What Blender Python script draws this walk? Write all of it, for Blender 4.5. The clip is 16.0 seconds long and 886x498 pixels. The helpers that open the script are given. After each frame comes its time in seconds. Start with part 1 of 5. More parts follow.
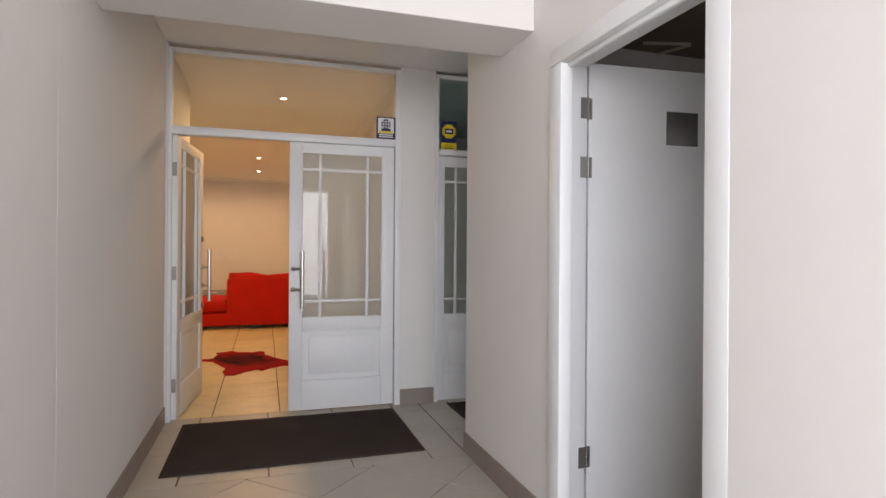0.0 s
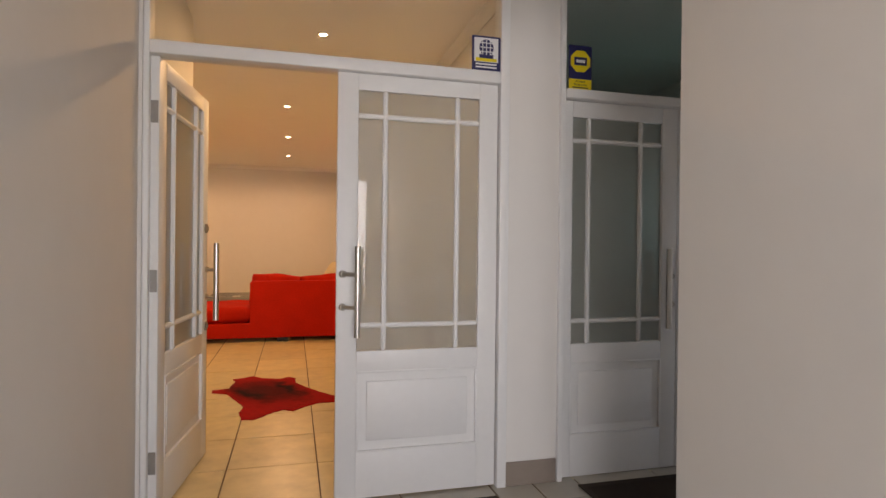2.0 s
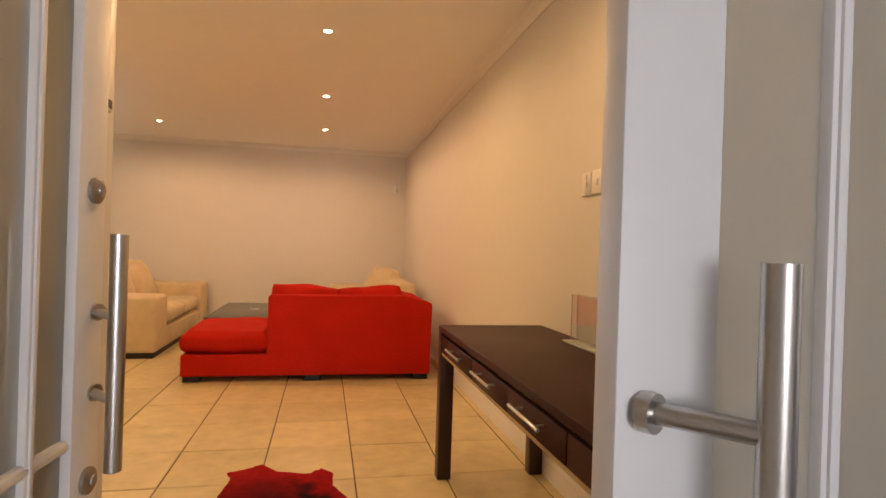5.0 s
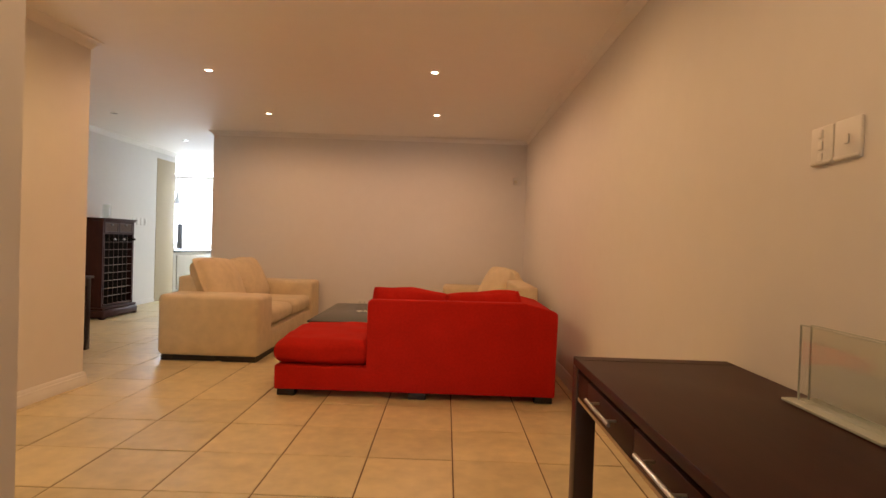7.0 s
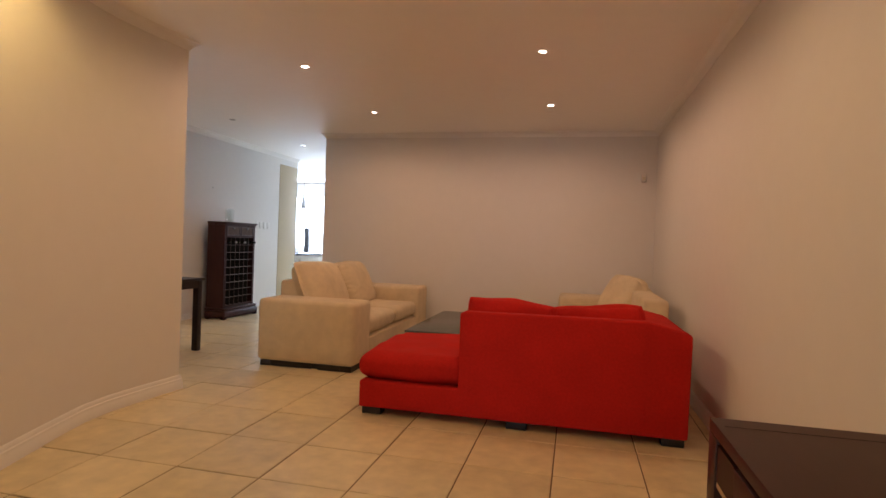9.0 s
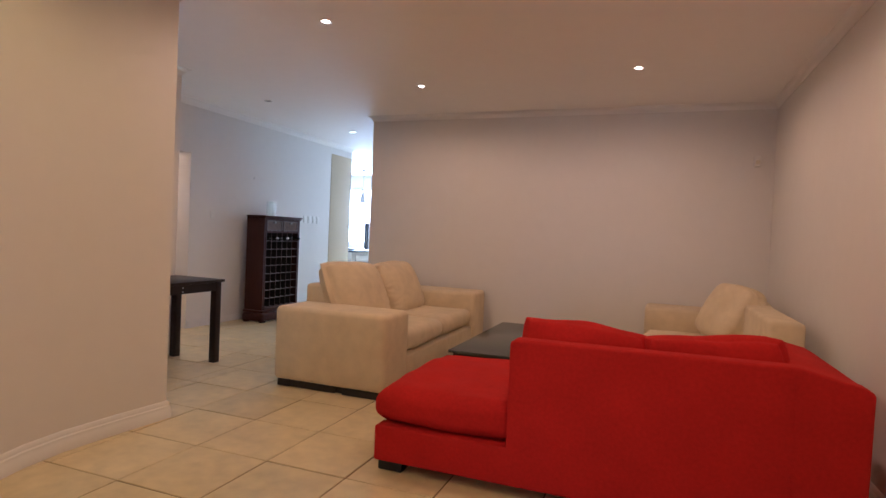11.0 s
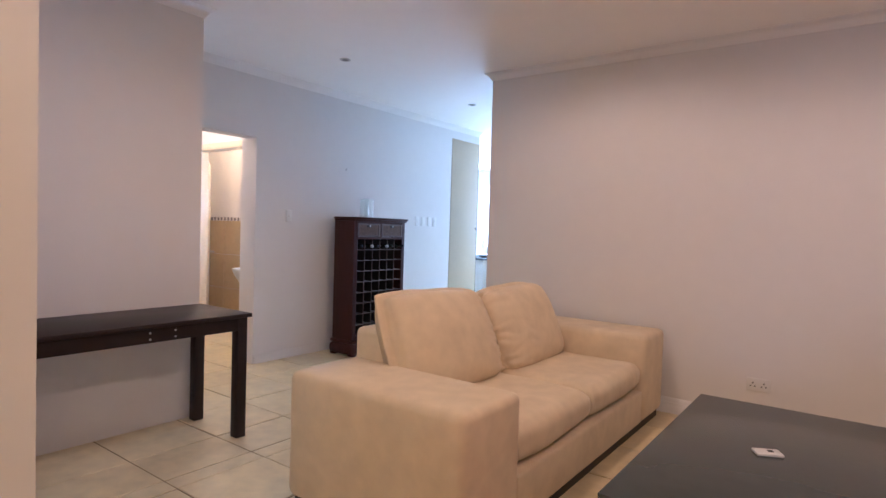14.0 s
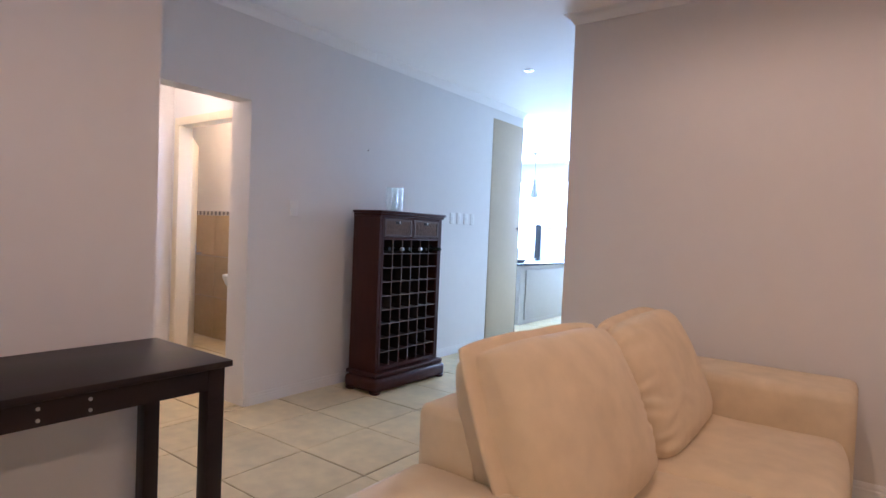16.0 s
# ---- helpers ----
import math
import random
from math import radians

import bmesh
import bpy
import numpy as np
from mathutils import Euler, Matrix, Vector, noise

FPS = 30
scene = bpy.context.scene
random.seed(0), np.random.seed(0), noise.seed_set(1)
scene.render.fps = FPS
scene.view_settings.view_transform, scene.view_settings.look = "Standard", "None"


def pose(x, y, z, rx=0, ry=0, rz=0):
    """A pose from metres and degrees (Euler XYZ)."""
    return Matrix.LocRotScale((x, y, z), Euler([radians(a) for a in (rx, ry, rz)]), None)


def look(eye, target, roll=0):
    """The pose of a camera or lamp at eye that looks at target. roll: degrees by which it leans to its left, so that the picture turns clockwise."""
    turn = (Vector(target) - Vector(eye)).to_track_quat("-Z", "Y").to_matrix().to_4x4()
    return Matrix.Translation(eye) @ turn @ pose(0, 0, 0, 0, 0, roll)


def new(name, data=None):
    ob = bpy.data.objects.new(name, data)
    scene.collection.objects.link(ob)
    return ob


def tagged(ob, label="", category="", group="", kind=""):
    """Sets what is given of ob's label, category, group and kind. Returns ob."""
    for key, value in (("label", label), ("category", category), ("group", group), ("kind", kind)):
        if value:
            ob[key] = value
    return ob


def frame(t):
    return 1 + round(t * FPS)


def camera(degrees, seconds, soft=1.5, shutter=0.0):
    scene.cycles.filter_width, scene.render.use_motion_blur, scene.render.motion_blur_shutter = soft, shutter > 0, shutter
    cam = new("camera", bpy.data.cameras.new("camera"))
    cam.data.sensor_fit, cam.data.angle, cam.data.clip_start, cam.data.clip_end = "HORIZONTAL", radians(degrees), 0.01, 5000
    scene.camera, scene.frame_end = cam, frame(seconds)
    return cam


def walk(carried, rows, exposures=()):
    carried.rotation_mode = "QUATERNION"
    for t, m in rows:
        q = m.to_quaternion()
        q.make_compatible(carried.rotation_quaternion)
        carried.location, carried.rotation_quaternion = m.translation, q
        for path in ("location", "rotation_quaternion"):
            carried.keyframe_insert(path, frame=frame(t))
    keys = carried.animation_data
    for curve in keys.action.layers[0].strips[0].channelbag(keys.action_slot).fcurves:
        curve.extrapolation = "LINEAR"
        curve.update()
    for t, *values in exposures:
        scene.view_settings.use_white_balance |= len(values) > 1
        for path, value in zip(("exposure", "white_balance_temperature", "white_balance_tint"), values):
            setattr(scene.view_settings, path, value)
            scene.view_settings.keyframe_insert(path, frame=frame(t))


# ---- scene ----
cam = camera(76.2, 16.0)
PATH = [
    (0, (1.852, -0.25, 1.275), (2.453, 1.658, 1.273), 0.4),
    (0.5, (1.849, 0.18, 1.262), (2.41, 2.099, 1.265), 0.5),
    (1, (1.828, 0.615, 1.275), (2.362, 2.543, 1.276), 0.5),
    (1.5, (1.827, 1.052, 1.25), (2.352, 2.982, 1.245), 0.7),
    (2, (1.829, 1.484, 1.246), (2.34, 3.418, 1.239), 0.6),
    (2.5, (1.811, 1.91, 1.237), (2.315, 3.845, 1.234), 0.8),
    (3, (1.793, 2.317, 1.23), (2.297, 4.253, 1.222), 0.7),
    (3.5, (1.773, 2.706, 1.231), (2.272, 4.643, 1.226), 0.9),
    (4, (1.754, 3.112, 1.226), (2.246, 5.05, 1.223), 0.9),
    (6.3, (1.866, 4.413, 1.281), (2.024, 6.407, 1.259), 2.2),
    (6.5, (1.883, 4.48, 1.278), (1.991, 6.477, 1.251), 1.9),
    (7, (1.894, 4.65, 1.257), (1.883, 6.65, 1.231), 1.9),
    (7.5, (1.9, 4.815, 1.268), (1.777, 6.811, 1.243), 1.9),
    (8, (1.919, 4.966, 1.267), (1.694, 6.954, 1.242), 1.9),
    (8.5, (1.99, 5.135, 1.273), (1.647, 7.105, 1.245), 2.0),
    (9, (2.046, 5.261, 1.259), (1.591, 7.208, 1.233), 2.1),
    (9.5, (2.069, 5.431, 1.243), (1.53, 7.357, 1.219), 2.1),
    (9.7, (2.05, 5.524, 1.245), (1.492, 7.445, 1.219), 2.3),
    (12, (1.855, 7.128, 1.31), (0.998, 8.934, 1.249), 2.2),
    (12.5, (1.776, 7.491, 1.33), (0.829, 9.252, 1.269), 2.2),
    (13, (1.625, 7.853, 1.358), (0.587, 9.562, 1.29), 2.1),
    (13.5, (1.438, 8.176, 1.331), (0.307, 9.824, 1.264), 1.9),
    (14, (1.206, 8.47, 1.33), (0.023, 10.081, 1.262), 1.8),
    (14.5, (0.911, 8.732, 1.307), (-0.292, 10.328, 1.247), 1.8),
    (15, (0.626, 8.932, 1.298), (-0.575, 10.53, 1.236), 2.0),
    (15.5, (0.337, 9.15, 1.295), (-0.863, 10.749, 1.232), 2.3),
    (16, (0.066, 9.366, 1.292), (-1.128, 10.97, 1.229), 2.4),
]
# seconds, stops, kelvin, tint: the camera's own exposure and white balance
EXPOSURES = [(0.0, 0.34, 7250, 20), (1.5, 0.30, 7900, 22), (2.5, 0.30, 7950, 23), (4.0, 0.53, 7650, 22), (6.5, 0.11, 7200, 27), (9.5, -0.25, 6100, 29), (12.0, 0.03, 5050, 28), (13.5, 0.28, 4850, 27), (14.5, 0.28, 4850, 27), (16.0, 0.06, 4950, 27)]
walk(cam, [(t, look(eye, target, roll)) for t, eye, target, roll in PATH], EXPOSURES)

# ---- light of day and lamps ----
world = bpy.data.worlds.new("World")
scene.world = world
world.use_nodes = True
wn = world.node_tree.nodes
sky = wn.new("ShaderNodeTexSky")
sky.sky_type, sky.sun_disc = "NISHITA", False
sky.sun_elevation, sky.sun_rotation = radians(50), radians(250)
wn["Background"].inputs["Strength"].default_value = 0.15
world.node_tree.links.new(sky.outputs["Color"], wn["Background"].inputs["Color"])

sun_data = bpy.data.lights.new("sun", "SUN")
sun_data.energy, sun_data.angle, sun_data.color = 3.0, radians(0.5), (1.0, 0.95, 0.88)
sun = new("sun", sun_data)
sun.matrix_world = look((-9, -4, 12), (0, -3, 0))


def area_light(name, eye, target, width, height, watts, color):
    data = bpy.data.lights.new(name, "AREA")
    data.shape, data.size, data.size_y, data.energy, data.color = "RECTANGLE", width, height, watts, color
    ob = new(name, data)
    ob.matrix_world = look(eye, target)
    return ob


COOL = (0.80, 0.90, 1.0)
area_light("porch_daylight", (0.90, -3.4, 1.36), (1.5, 3, 1.25), 4.5, 2.2, 305, (0.78, 0.89, 1.0))
area_light("kitchen_window_daylight", (-4.6, 19.75, 1.75), (-3.2, 12, 1.4), 2.6, 1.5, 450, (0.60, 0.83, 1.0))
area_light("bathroom_window_daylight", (-3.75, 12.48, 1.7), (-5.4, 12.88, 1.65), 0.3, 0.5, 7, COOL)
# Fill lamp added behind the side doors to tint their panes teal; no window there.
area_light("side_room_fill", (5.18, 5.7, 1.5), (3.9, 4.3, 1.3), 0.8, 1.0, 1.7, (0.40, 0.88, 0.95))
# Fill lamp added to brighten the passage, set in an assumed opening out of view.
area_light("passage_fill", (5.19, 3.66, 1.0), (3.0, 3.9, 1.0), 0.9, 1.9, 0.4, (0.85, 0.92, 1.0))
# Fill lamp added to lift the open utility door leaf; the room has no window.
area_light("utility_fill", (4.2, 0.62, 1.5), (3.6, 1.8, 1.2), 0.8, 0.9, 3.0, (0.78, 0.88, 1.0))

WARM, YELLOW_WARM, LEFT_WARM = (1.0, 0.635, 0.355), (1.0, 0.66, 0.32), (1.0, 0.69, 0.215)
LAMPS_ON = [(2.02, 5.65), (1.75, 7.92), (1.74, 9.73), (1.73, 11.45), (-0.35, 9.87), (-0.35, 11.64), (-0.30, 7.45)]
for lx, ly in LAMPS_ON:
    data = bpy.data.lights.new("downlight_beam", "SPOT")
    data.energy, data.color, data.spot_size, data.spot_blend, data.shadow_soft_size = 27.0, LEFT_WARM if lx < 0 and ly < 8 else YELLOW_WARM if ly < 8 else WARM, radians(178), 0.50, 0.03
    new("downlight_beam", data).matrix_world = look((lx, ly, 2.735), (lx, ly, 0))
data = bpy.data.lights.new("bathroom_lamp", "POINT")
data.energy, data.color, data.shadow_soft_size = 24, (1.0, 0.72, 0.44), 0.06
new("bathroom_lamp", data).location = (-4.25, 11.35, 2.62)
data = bpy.data.lights.new("toilet_lamp", "POINT")
data.energy, data.color, data.shadow_soft_size = 32, (1.0, 0.63, 0.27), 0.06
new("toilet_lamp", data).location = (-5.0, 12.5, 2.62)


# ---- materials ----
def material(name, color, rough=0.5, metal=0.0, var=0.06, grain=40.0, blotch=2.0, bump=0.1, bump_scale=None, spec=0.5, per_object=0.0, sheen=0.0, coat=0.0, stretch=(1, 1, 1), dist=0.003):
    m = bpy.data.materials.new(name)
    m.use_nodes = True
    n, l = m.node_tree.nodes, m.node_tree.links
    b = n["Principled BSDF"]
    co = n.new("ShaderNodeTexCoord")
    mp = n.new("ShaderNodeMapping")
    mp.inputs["Scale"].default_value = stretch
    geo = n.new("ShaderNodeNewGeometry")
    l.new(geo.outputs["Position"], mp.inputs["Vector"])
    n1, n2 = n.new("ShaderNodeTexNoise"), n.new("ShaderNodeTexNoise")
    n1.inputs["Scale"].default_value, n2.inputs["Scale"].default_value = grain, blotch
    n1.inputs["Detail"].default_value, n2.inputs["Detail"].default_value = 4, 5
    l.new(mp.outputs["Vector"], n1.inputs["Vector"])
    l.new(mp.outputs["Vector"], n2.inputs["Vector"])
    add = n.new("ShaderNodeMath")
    add.operation = "ADD"
    l.new(n1.outputs["Fac"], add.inputs[0])
    l.new(n2.outputs["Fac"], add.inputs[1])
    last = add.outputs[0]
    if per_object:
        oi = n.new("ShaderNodeObjectInfo")
        ma = n.new("ShaderNodeMath")
        ma.operation = "MULTIPLY_ADD"
        ma.inputs[1].default_value = per_object
        l.new(oi.outputs["Random"], ma.inputs[0])
        l.new(last, ma.inputs[2])
        last = ma.outputs[0]
    rng = n.new("ShaderNodeMapRange")
    rng.inputs["From Min"].default_value, rng.inputs["From Max"].default_value = 0.55, 1.45 + per_object
    l.new(last, rng.inputs["Value"])
    ramp = n.new("ShaderNodeMix")
    ramp.data_type = "RGBA"
    dark = [c * (1 - var) for c in color]
    light = [min(1, c * (1 + var)) for c in color]
    ramp.inputs[6].default_value, ramp.inputs[7].default_value = (*dark, 1), (*light, 1)
    l.new(rng.outputs["Result"], ramp.inputs[0])
    l.new(ramp.outputs[2], b.inputs["Base Color"])
    b.inputs["Roughness"].default_value, b.inputs["Metallic"].default_value = rough, metal
    b.inputs["Specular IOR Level"].default_value = spec
    b.inputs["Sheen Weight"].default_value = sheen
    b.inputs["Coat Weight"].default_value = coat
    if bump:
        bp = n.new("ShaderNodeBump")
        bp.inputs["Strength"].default_value, bp.inputs["Distance"].default_value = bump, dist
        src = n1
        if bump_scale:
            src = n.new("ShaderNodeTexNoise")
            src.inputs["Scale"].default_value, src.inputs["Detail"].default_value = bump_scale, 3
            l.new(mp.outputs["Vector"], src.inputs["Vector"])
        l.new(src.outputs["Fac"], bp.inputs["Height"])
        l.new(bp.outputs["Normal"], b.inputs["Normal"])
    return m


def clear_glass(name, tint=(0.97, 0.985, 0.975), thin=0.9, rough=0.0):
    """Thin clear glass: sees straight through, mirrors by Fresnel."""
    m = bpy.data.materials.new(name)
    m.use_nodes = True
    n, l = m.node_tree.nodes, m.node_tree.links
    n.remove(n["Principled BSDF"])
    tr, gl, lw, mx = n.new("ShaderNodeBsdfTransparent"), n.new("ShaderNodeBsdfGlossy"), n.new("ShaderNodeLayerWeight"), n.new("ShaderNodeMixShader")
    pw, fr = n.new("ShaderNodeMath"), n.new("ShaderNodeMath")
    pw.operation, fr.operation = "POWER", "MULTIPLY_ADD"
    pw.inputs[1].default_value, fr.inputs[1].default_value, fr.inputs[2].default_value = 4.0, 0.85, 0.045
    lw.inputs["Blend"].default_value = 0.5
    l.new(lw.outputs["Facing"], pw.inputs[0])
    l.new(pw.outputs[0], fr.inputs[0])
    tr.inputs["Color"].default_value = (*tint, 1)
    gl.inputs["Roughness"].default_value = rough
    l.new(fr.outputs[0], mx.inputs[0])
    l.new(tr.outputs[0], mx.inputs[1])
    l.new(gl.outputs[0], mx.inputs[2])
    l.new(mx.outputs[0], n["Material Output"].inputs["Surface"])
    return m


def frosted_glass(name):
    """Sandblasted door glass: scatters what lies behind it, mirrors weakly in front."""
    m = bpy.data.materials.new(name)
    m.use_nodes = True
    n, l = m.node_tree.nodes, m.node_tree.links
    n.remove(n["Principled BSDF"])
    tl, df, gl, rf = n.new("ShaderNodeBsdfTranslucent"), n.new("ShaderNodeBsdfDiffuse"), n.new("ShaderNodeBsdfGlossy"), n.new("ShaderNodeBsdfRefraction")
    no = n.new("ShaderNodeTexNoise")
    no.inputs["Scale"].default_value = 3.0
    geo = n.new("ShaderNodeNewGeometry")
    l.new(geo.outputs["Position"], no.inputs["Vector"])
    cr = n.new("ShaderNodeMix")
    cr.data_type = "RGBA"
    cr.inputs[6].default_value, cr.inputs[7].default_value = (0.53, 0.53, 0.465, 1), (0.58, 0.58, 0.51, 1)
    l.new(no.outputs["Fac"], cr.inputs[0])
    l.new(cr.outputs[2], df.inputs["Color"])
    tl.inputs["Color"].default_value = (0.90, 0.93, 0.95, 1)
    rf.inputs["Color"].default_value = (0.88, 0.92, 0.95, 1)
    rf.inputs["Roughness"].default_value, rf.inputs["IOR"].default_value = 0.62, 1.25
    gl.inputs["Roughness"].default_value = 0.02
    m0, m1, m2, fr = n.new("ShaderNodeMixShader"), n.new("ShaderNodeMixShader"), n.new("ShaderNodeMixShader"), n.new("ShaderNodeFresnel")
    m0.inputs[0].default_value = 0.45
    m1.inputs[0].default_value = 0.36
    fr.inputs["IOR"].default_value = 1.5
    l.new(tl.outputs[0], m0.inputs[1])
    l.new(rf.outputs[0], m0.inputs[2])
    l.new(m0.outputs[0], m1.inputs[1])
    l.new(df.outputs[0], m1.inputs[2])
    l.new(fr.outputs[0], m2.inputs[0])
    l.new(m1.outputs[0], m2.inputs[1])
    l.new(gl.outputs[0], m2.inputs[2])
    l.new(m2.outputs[0], n["Material Output"].inputs["Surface"])
    return m


def glow(name, color, strength):
    m = bpy.data.materials.new(name)
    m.use_nodes = True
    b = m.node_tree.nodes["Principled BSDF"]
    b.inputs["Base Color"].default_value = (*color, 1)
    b.inputs["Emission Color"].default_value = (*color, 1)
    b.inputs["Emission Strength"].default_value = strength
    return m


PAINT = material("wall_paint", (0.73, 0.712, 0.68), 0.75, var=0.02, grain=9, blotch=0.8, bump=0.12, bump_scale=160, spec=0.3, dist=0.001)
PORCH_PAINT = material("porch_wall_paint", (0.76, 0.735, 0.70), 0.7, var=0.02, grain=9, blotch=0.8, bump=0.14, bump_scale=140, spec=0.3, dist=0.001)
CORNICE = material("cornice_paint", (0.82, 0.805, 0.775), 0.8, var=0.02, grain=9, blotch=0.8, bump=0.06, bump_scale=120, spec=0.2, dist=0.001)
CEIL = material("ceiling_paint", (0.90, 0.885, 0.86), 0.85, var=0.015, grain=8, blotch=0.7, bump=0.06, bump_scale=120, spec=0.2, dist=0.001)
WHITE = material("white_gloss_paint", (0.80, 0.80, 0.79), 0.45, var=0.02, grain=30, blotch=3, bump=0.06, bump_scale=60, dist=0.001)
BEIGE_PAINT = material("beige_door_paint", (0.47, 0.385, 0.26), 0.6, var=0.03, grain=20, blotch=2, bump=0.04)
TILE = material("ceramic_tile", (0.69, 0.58, 0.34), 0.32, var=0.24, grain=11, blotch=4.2, bump=0.05, bump_scale=25, per_object=0.35, dist=0.002)
PORCH_TILE = material("porch_tile", (0.47, 0.43, 0.36), 0.4, var=0.10, grain=14, blotch=3.0, bump=0.05, bump_scale=25, per_object=0.35, dist=0.002)
GROUT = material("grout", (0.17, 0.115, 0.065), 0.9, var=0.2, grain=60, blotch=4)
SKIRT_TILE = material("brown_skirting_tile", (0.27, 0.215, 0.18), 0.5, var=0.08, grain=30, blotch=5, per_object=0.3)
STEEL = material("brushed_steel", (0.55, 0.53, 0.50), 0.30, 1.0, var=0.06, grain=180, blotch=10, bump=0.03)
DULL_STEEL = material("dull_hinge_steel", (0.38, 0.36, 0.34), 0.45, 1.0, var=0.10, grain=90, blotch=12, bump=0.05)
FROST = frosted_glass("frosted_door_glass")
GLASS = clear_glass("clear_glass")
RED = material("red_suede", (0.50, 0.019, 0.010), 0.9, var=0.16, grain=55, blotch=4.5, bump=0.25, bump_scale=320, spec=0.12)
CREAM = material("cream_suede", (0.685, 0.567, 0.375), 0.92, var=0.11, grain=12, blotch=5.0, bump=0.25, bump_scale=320, sheen=0.15, spec=0.2)
WENGE = material("dark_stained_wood", (0.042, 0.011, 0.008), 0.45, spec=0.18, var=0.30, grain=26, blotch=3, bump=0.06, stretch=(1, 0.15, 1))
WENGE_X = material("dark_stained_wood_upright", (0.034, 0.016, 0.013), 0.36, var=0.30, grain=26, blotch=3, bump=0.06, stretch=(1, 1, 0.15))
TABLE_WOOD = material("black_brown_stain", (0.017, 0.010, 0.010), 0.42, spec=0.3, var=0.30, grain=26, blotch=3, bump=0.06, stretch=(1, 0.15, 1))
CREAM_PAINT = material("cream_gloss_paint", (0.76, 0.67, 0.47), 0.4, var=0.03, grain=20, blotch=2, bump=0.05)
PINE = material("pale_wood_edge", (0.50, 0.36, 0.20), 0.5, var=0.12, grain=30, blotch=4, stretch=(1, 0.15, 1))
CABINET = material("mahogany_stain", (0.046, 0.014, 0.011), 0.5, spec=0.25, var=0.30, grain=24, blotch=3, bump=0.08, stretch=(1, 1, 0.15))
WICKER = material("woven_wicker", (0.125, 0.078, 0.056), 0.7, var=0.45, grain=120, blotch=40, bump=0.8, dist=0.004)
COUNTER_PAINT = material("grey_beige_paint", (0.36, 0.33, 0.28), 0.6, var=0.04, grain=20, blotch=2, bump=0.04)
# Pale drawer rims; also rack board edges coloured as if catching light.
LIT_EDGE_PALE_RIM = material("lit_edge_pale_rim", (0.120, 0.088, 0.080), 0.6, var=0.2, grain=40, blotch=6, bump=0.05)
MOSAIC_PALE = material("mosaic_pale", (0.66, 0.62, 0.55), 0.3, var=0.15, grain=40, blotch=20, per_object=0.5)
BLACK_GLASS = material("black_glass_top", (0.045, 0.055, 0.050), 0.22, var=0.1, grain=10, blotch=2, bump=0.0)
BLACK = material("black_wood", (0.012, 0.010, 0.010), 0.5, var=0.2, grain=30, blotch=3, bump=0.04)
BOTTLE = material("dark_bottle_glass", (0.010, 0.012, 0.009), 0.12, var=0.2, bump=0)
FOIL = material("bottle_foil", (0.45, 0.43, 0.42), 0.35, 0.6, var=0.2)
MAT = material("brown_ribbed_mat", (0.060, 0.045, 0.036), 0.95, var=0.18, grain=220, blotch=5, bump=0.6, spec=0.1)
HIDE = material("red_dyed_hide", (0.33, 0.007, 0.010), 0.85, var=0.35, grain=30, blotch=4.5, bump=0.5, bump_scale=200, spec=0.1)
PLASTIC = material("white_plastic", (0.74, 0.73, 0.69), 0.35, var=0.02, grain=20, blotch=4, bump=0)
IVORY = material("ivory_plastic", (0.66, 0.62, 0.50), 0.4, var=0.03, grain=20, blotch=4, bump=0)
DARK = material("dark_plastic", (0.03, 0.03, 0.03), 0.5, var=0.1, bump=0)
GREYPLATE = material("dark_grey_plate", (0.13, 0.12, 0.11), 0.4, 0.3, var=0.1, grain=60, blotch=8, bump=0.05)
NAVY = material("navy_vinyl", (0.015, 0.016, 0.09), 0.4, var=0.05, bump=0)
YELLOW = material("yellow_vinyl", (0.80, 0.62, 0.02), 0.4, var=0.04, bump=0)
PAPER = material("white_vinyl", (0.80, 0.80, 0.80), 0.45, var=0.03, bump=0)
BATH_TILE = material("bathroom_tile", (0.58, 0.44, 0.25), 0.22, var=0.08, grain=20, blotch=5, bump=0.03, per_object=0.3)
MOSAIC = material("mosaic_border", (0.16, 0.15, 0.15), 0.3, var=0.2, grain=40, blotch=20, per_object=1.0)
GRANITE = material("dark_granite", (0.035, 0.04, 0.045), 0.15, var=0.5, grain=120, blotch=30, bump=0)
CONCRETE = material("outdoor_paving", (0.42, 0.40, 0.37), 0.85, var=0.12, grain=20, blotch=1.0, bump=0.2)
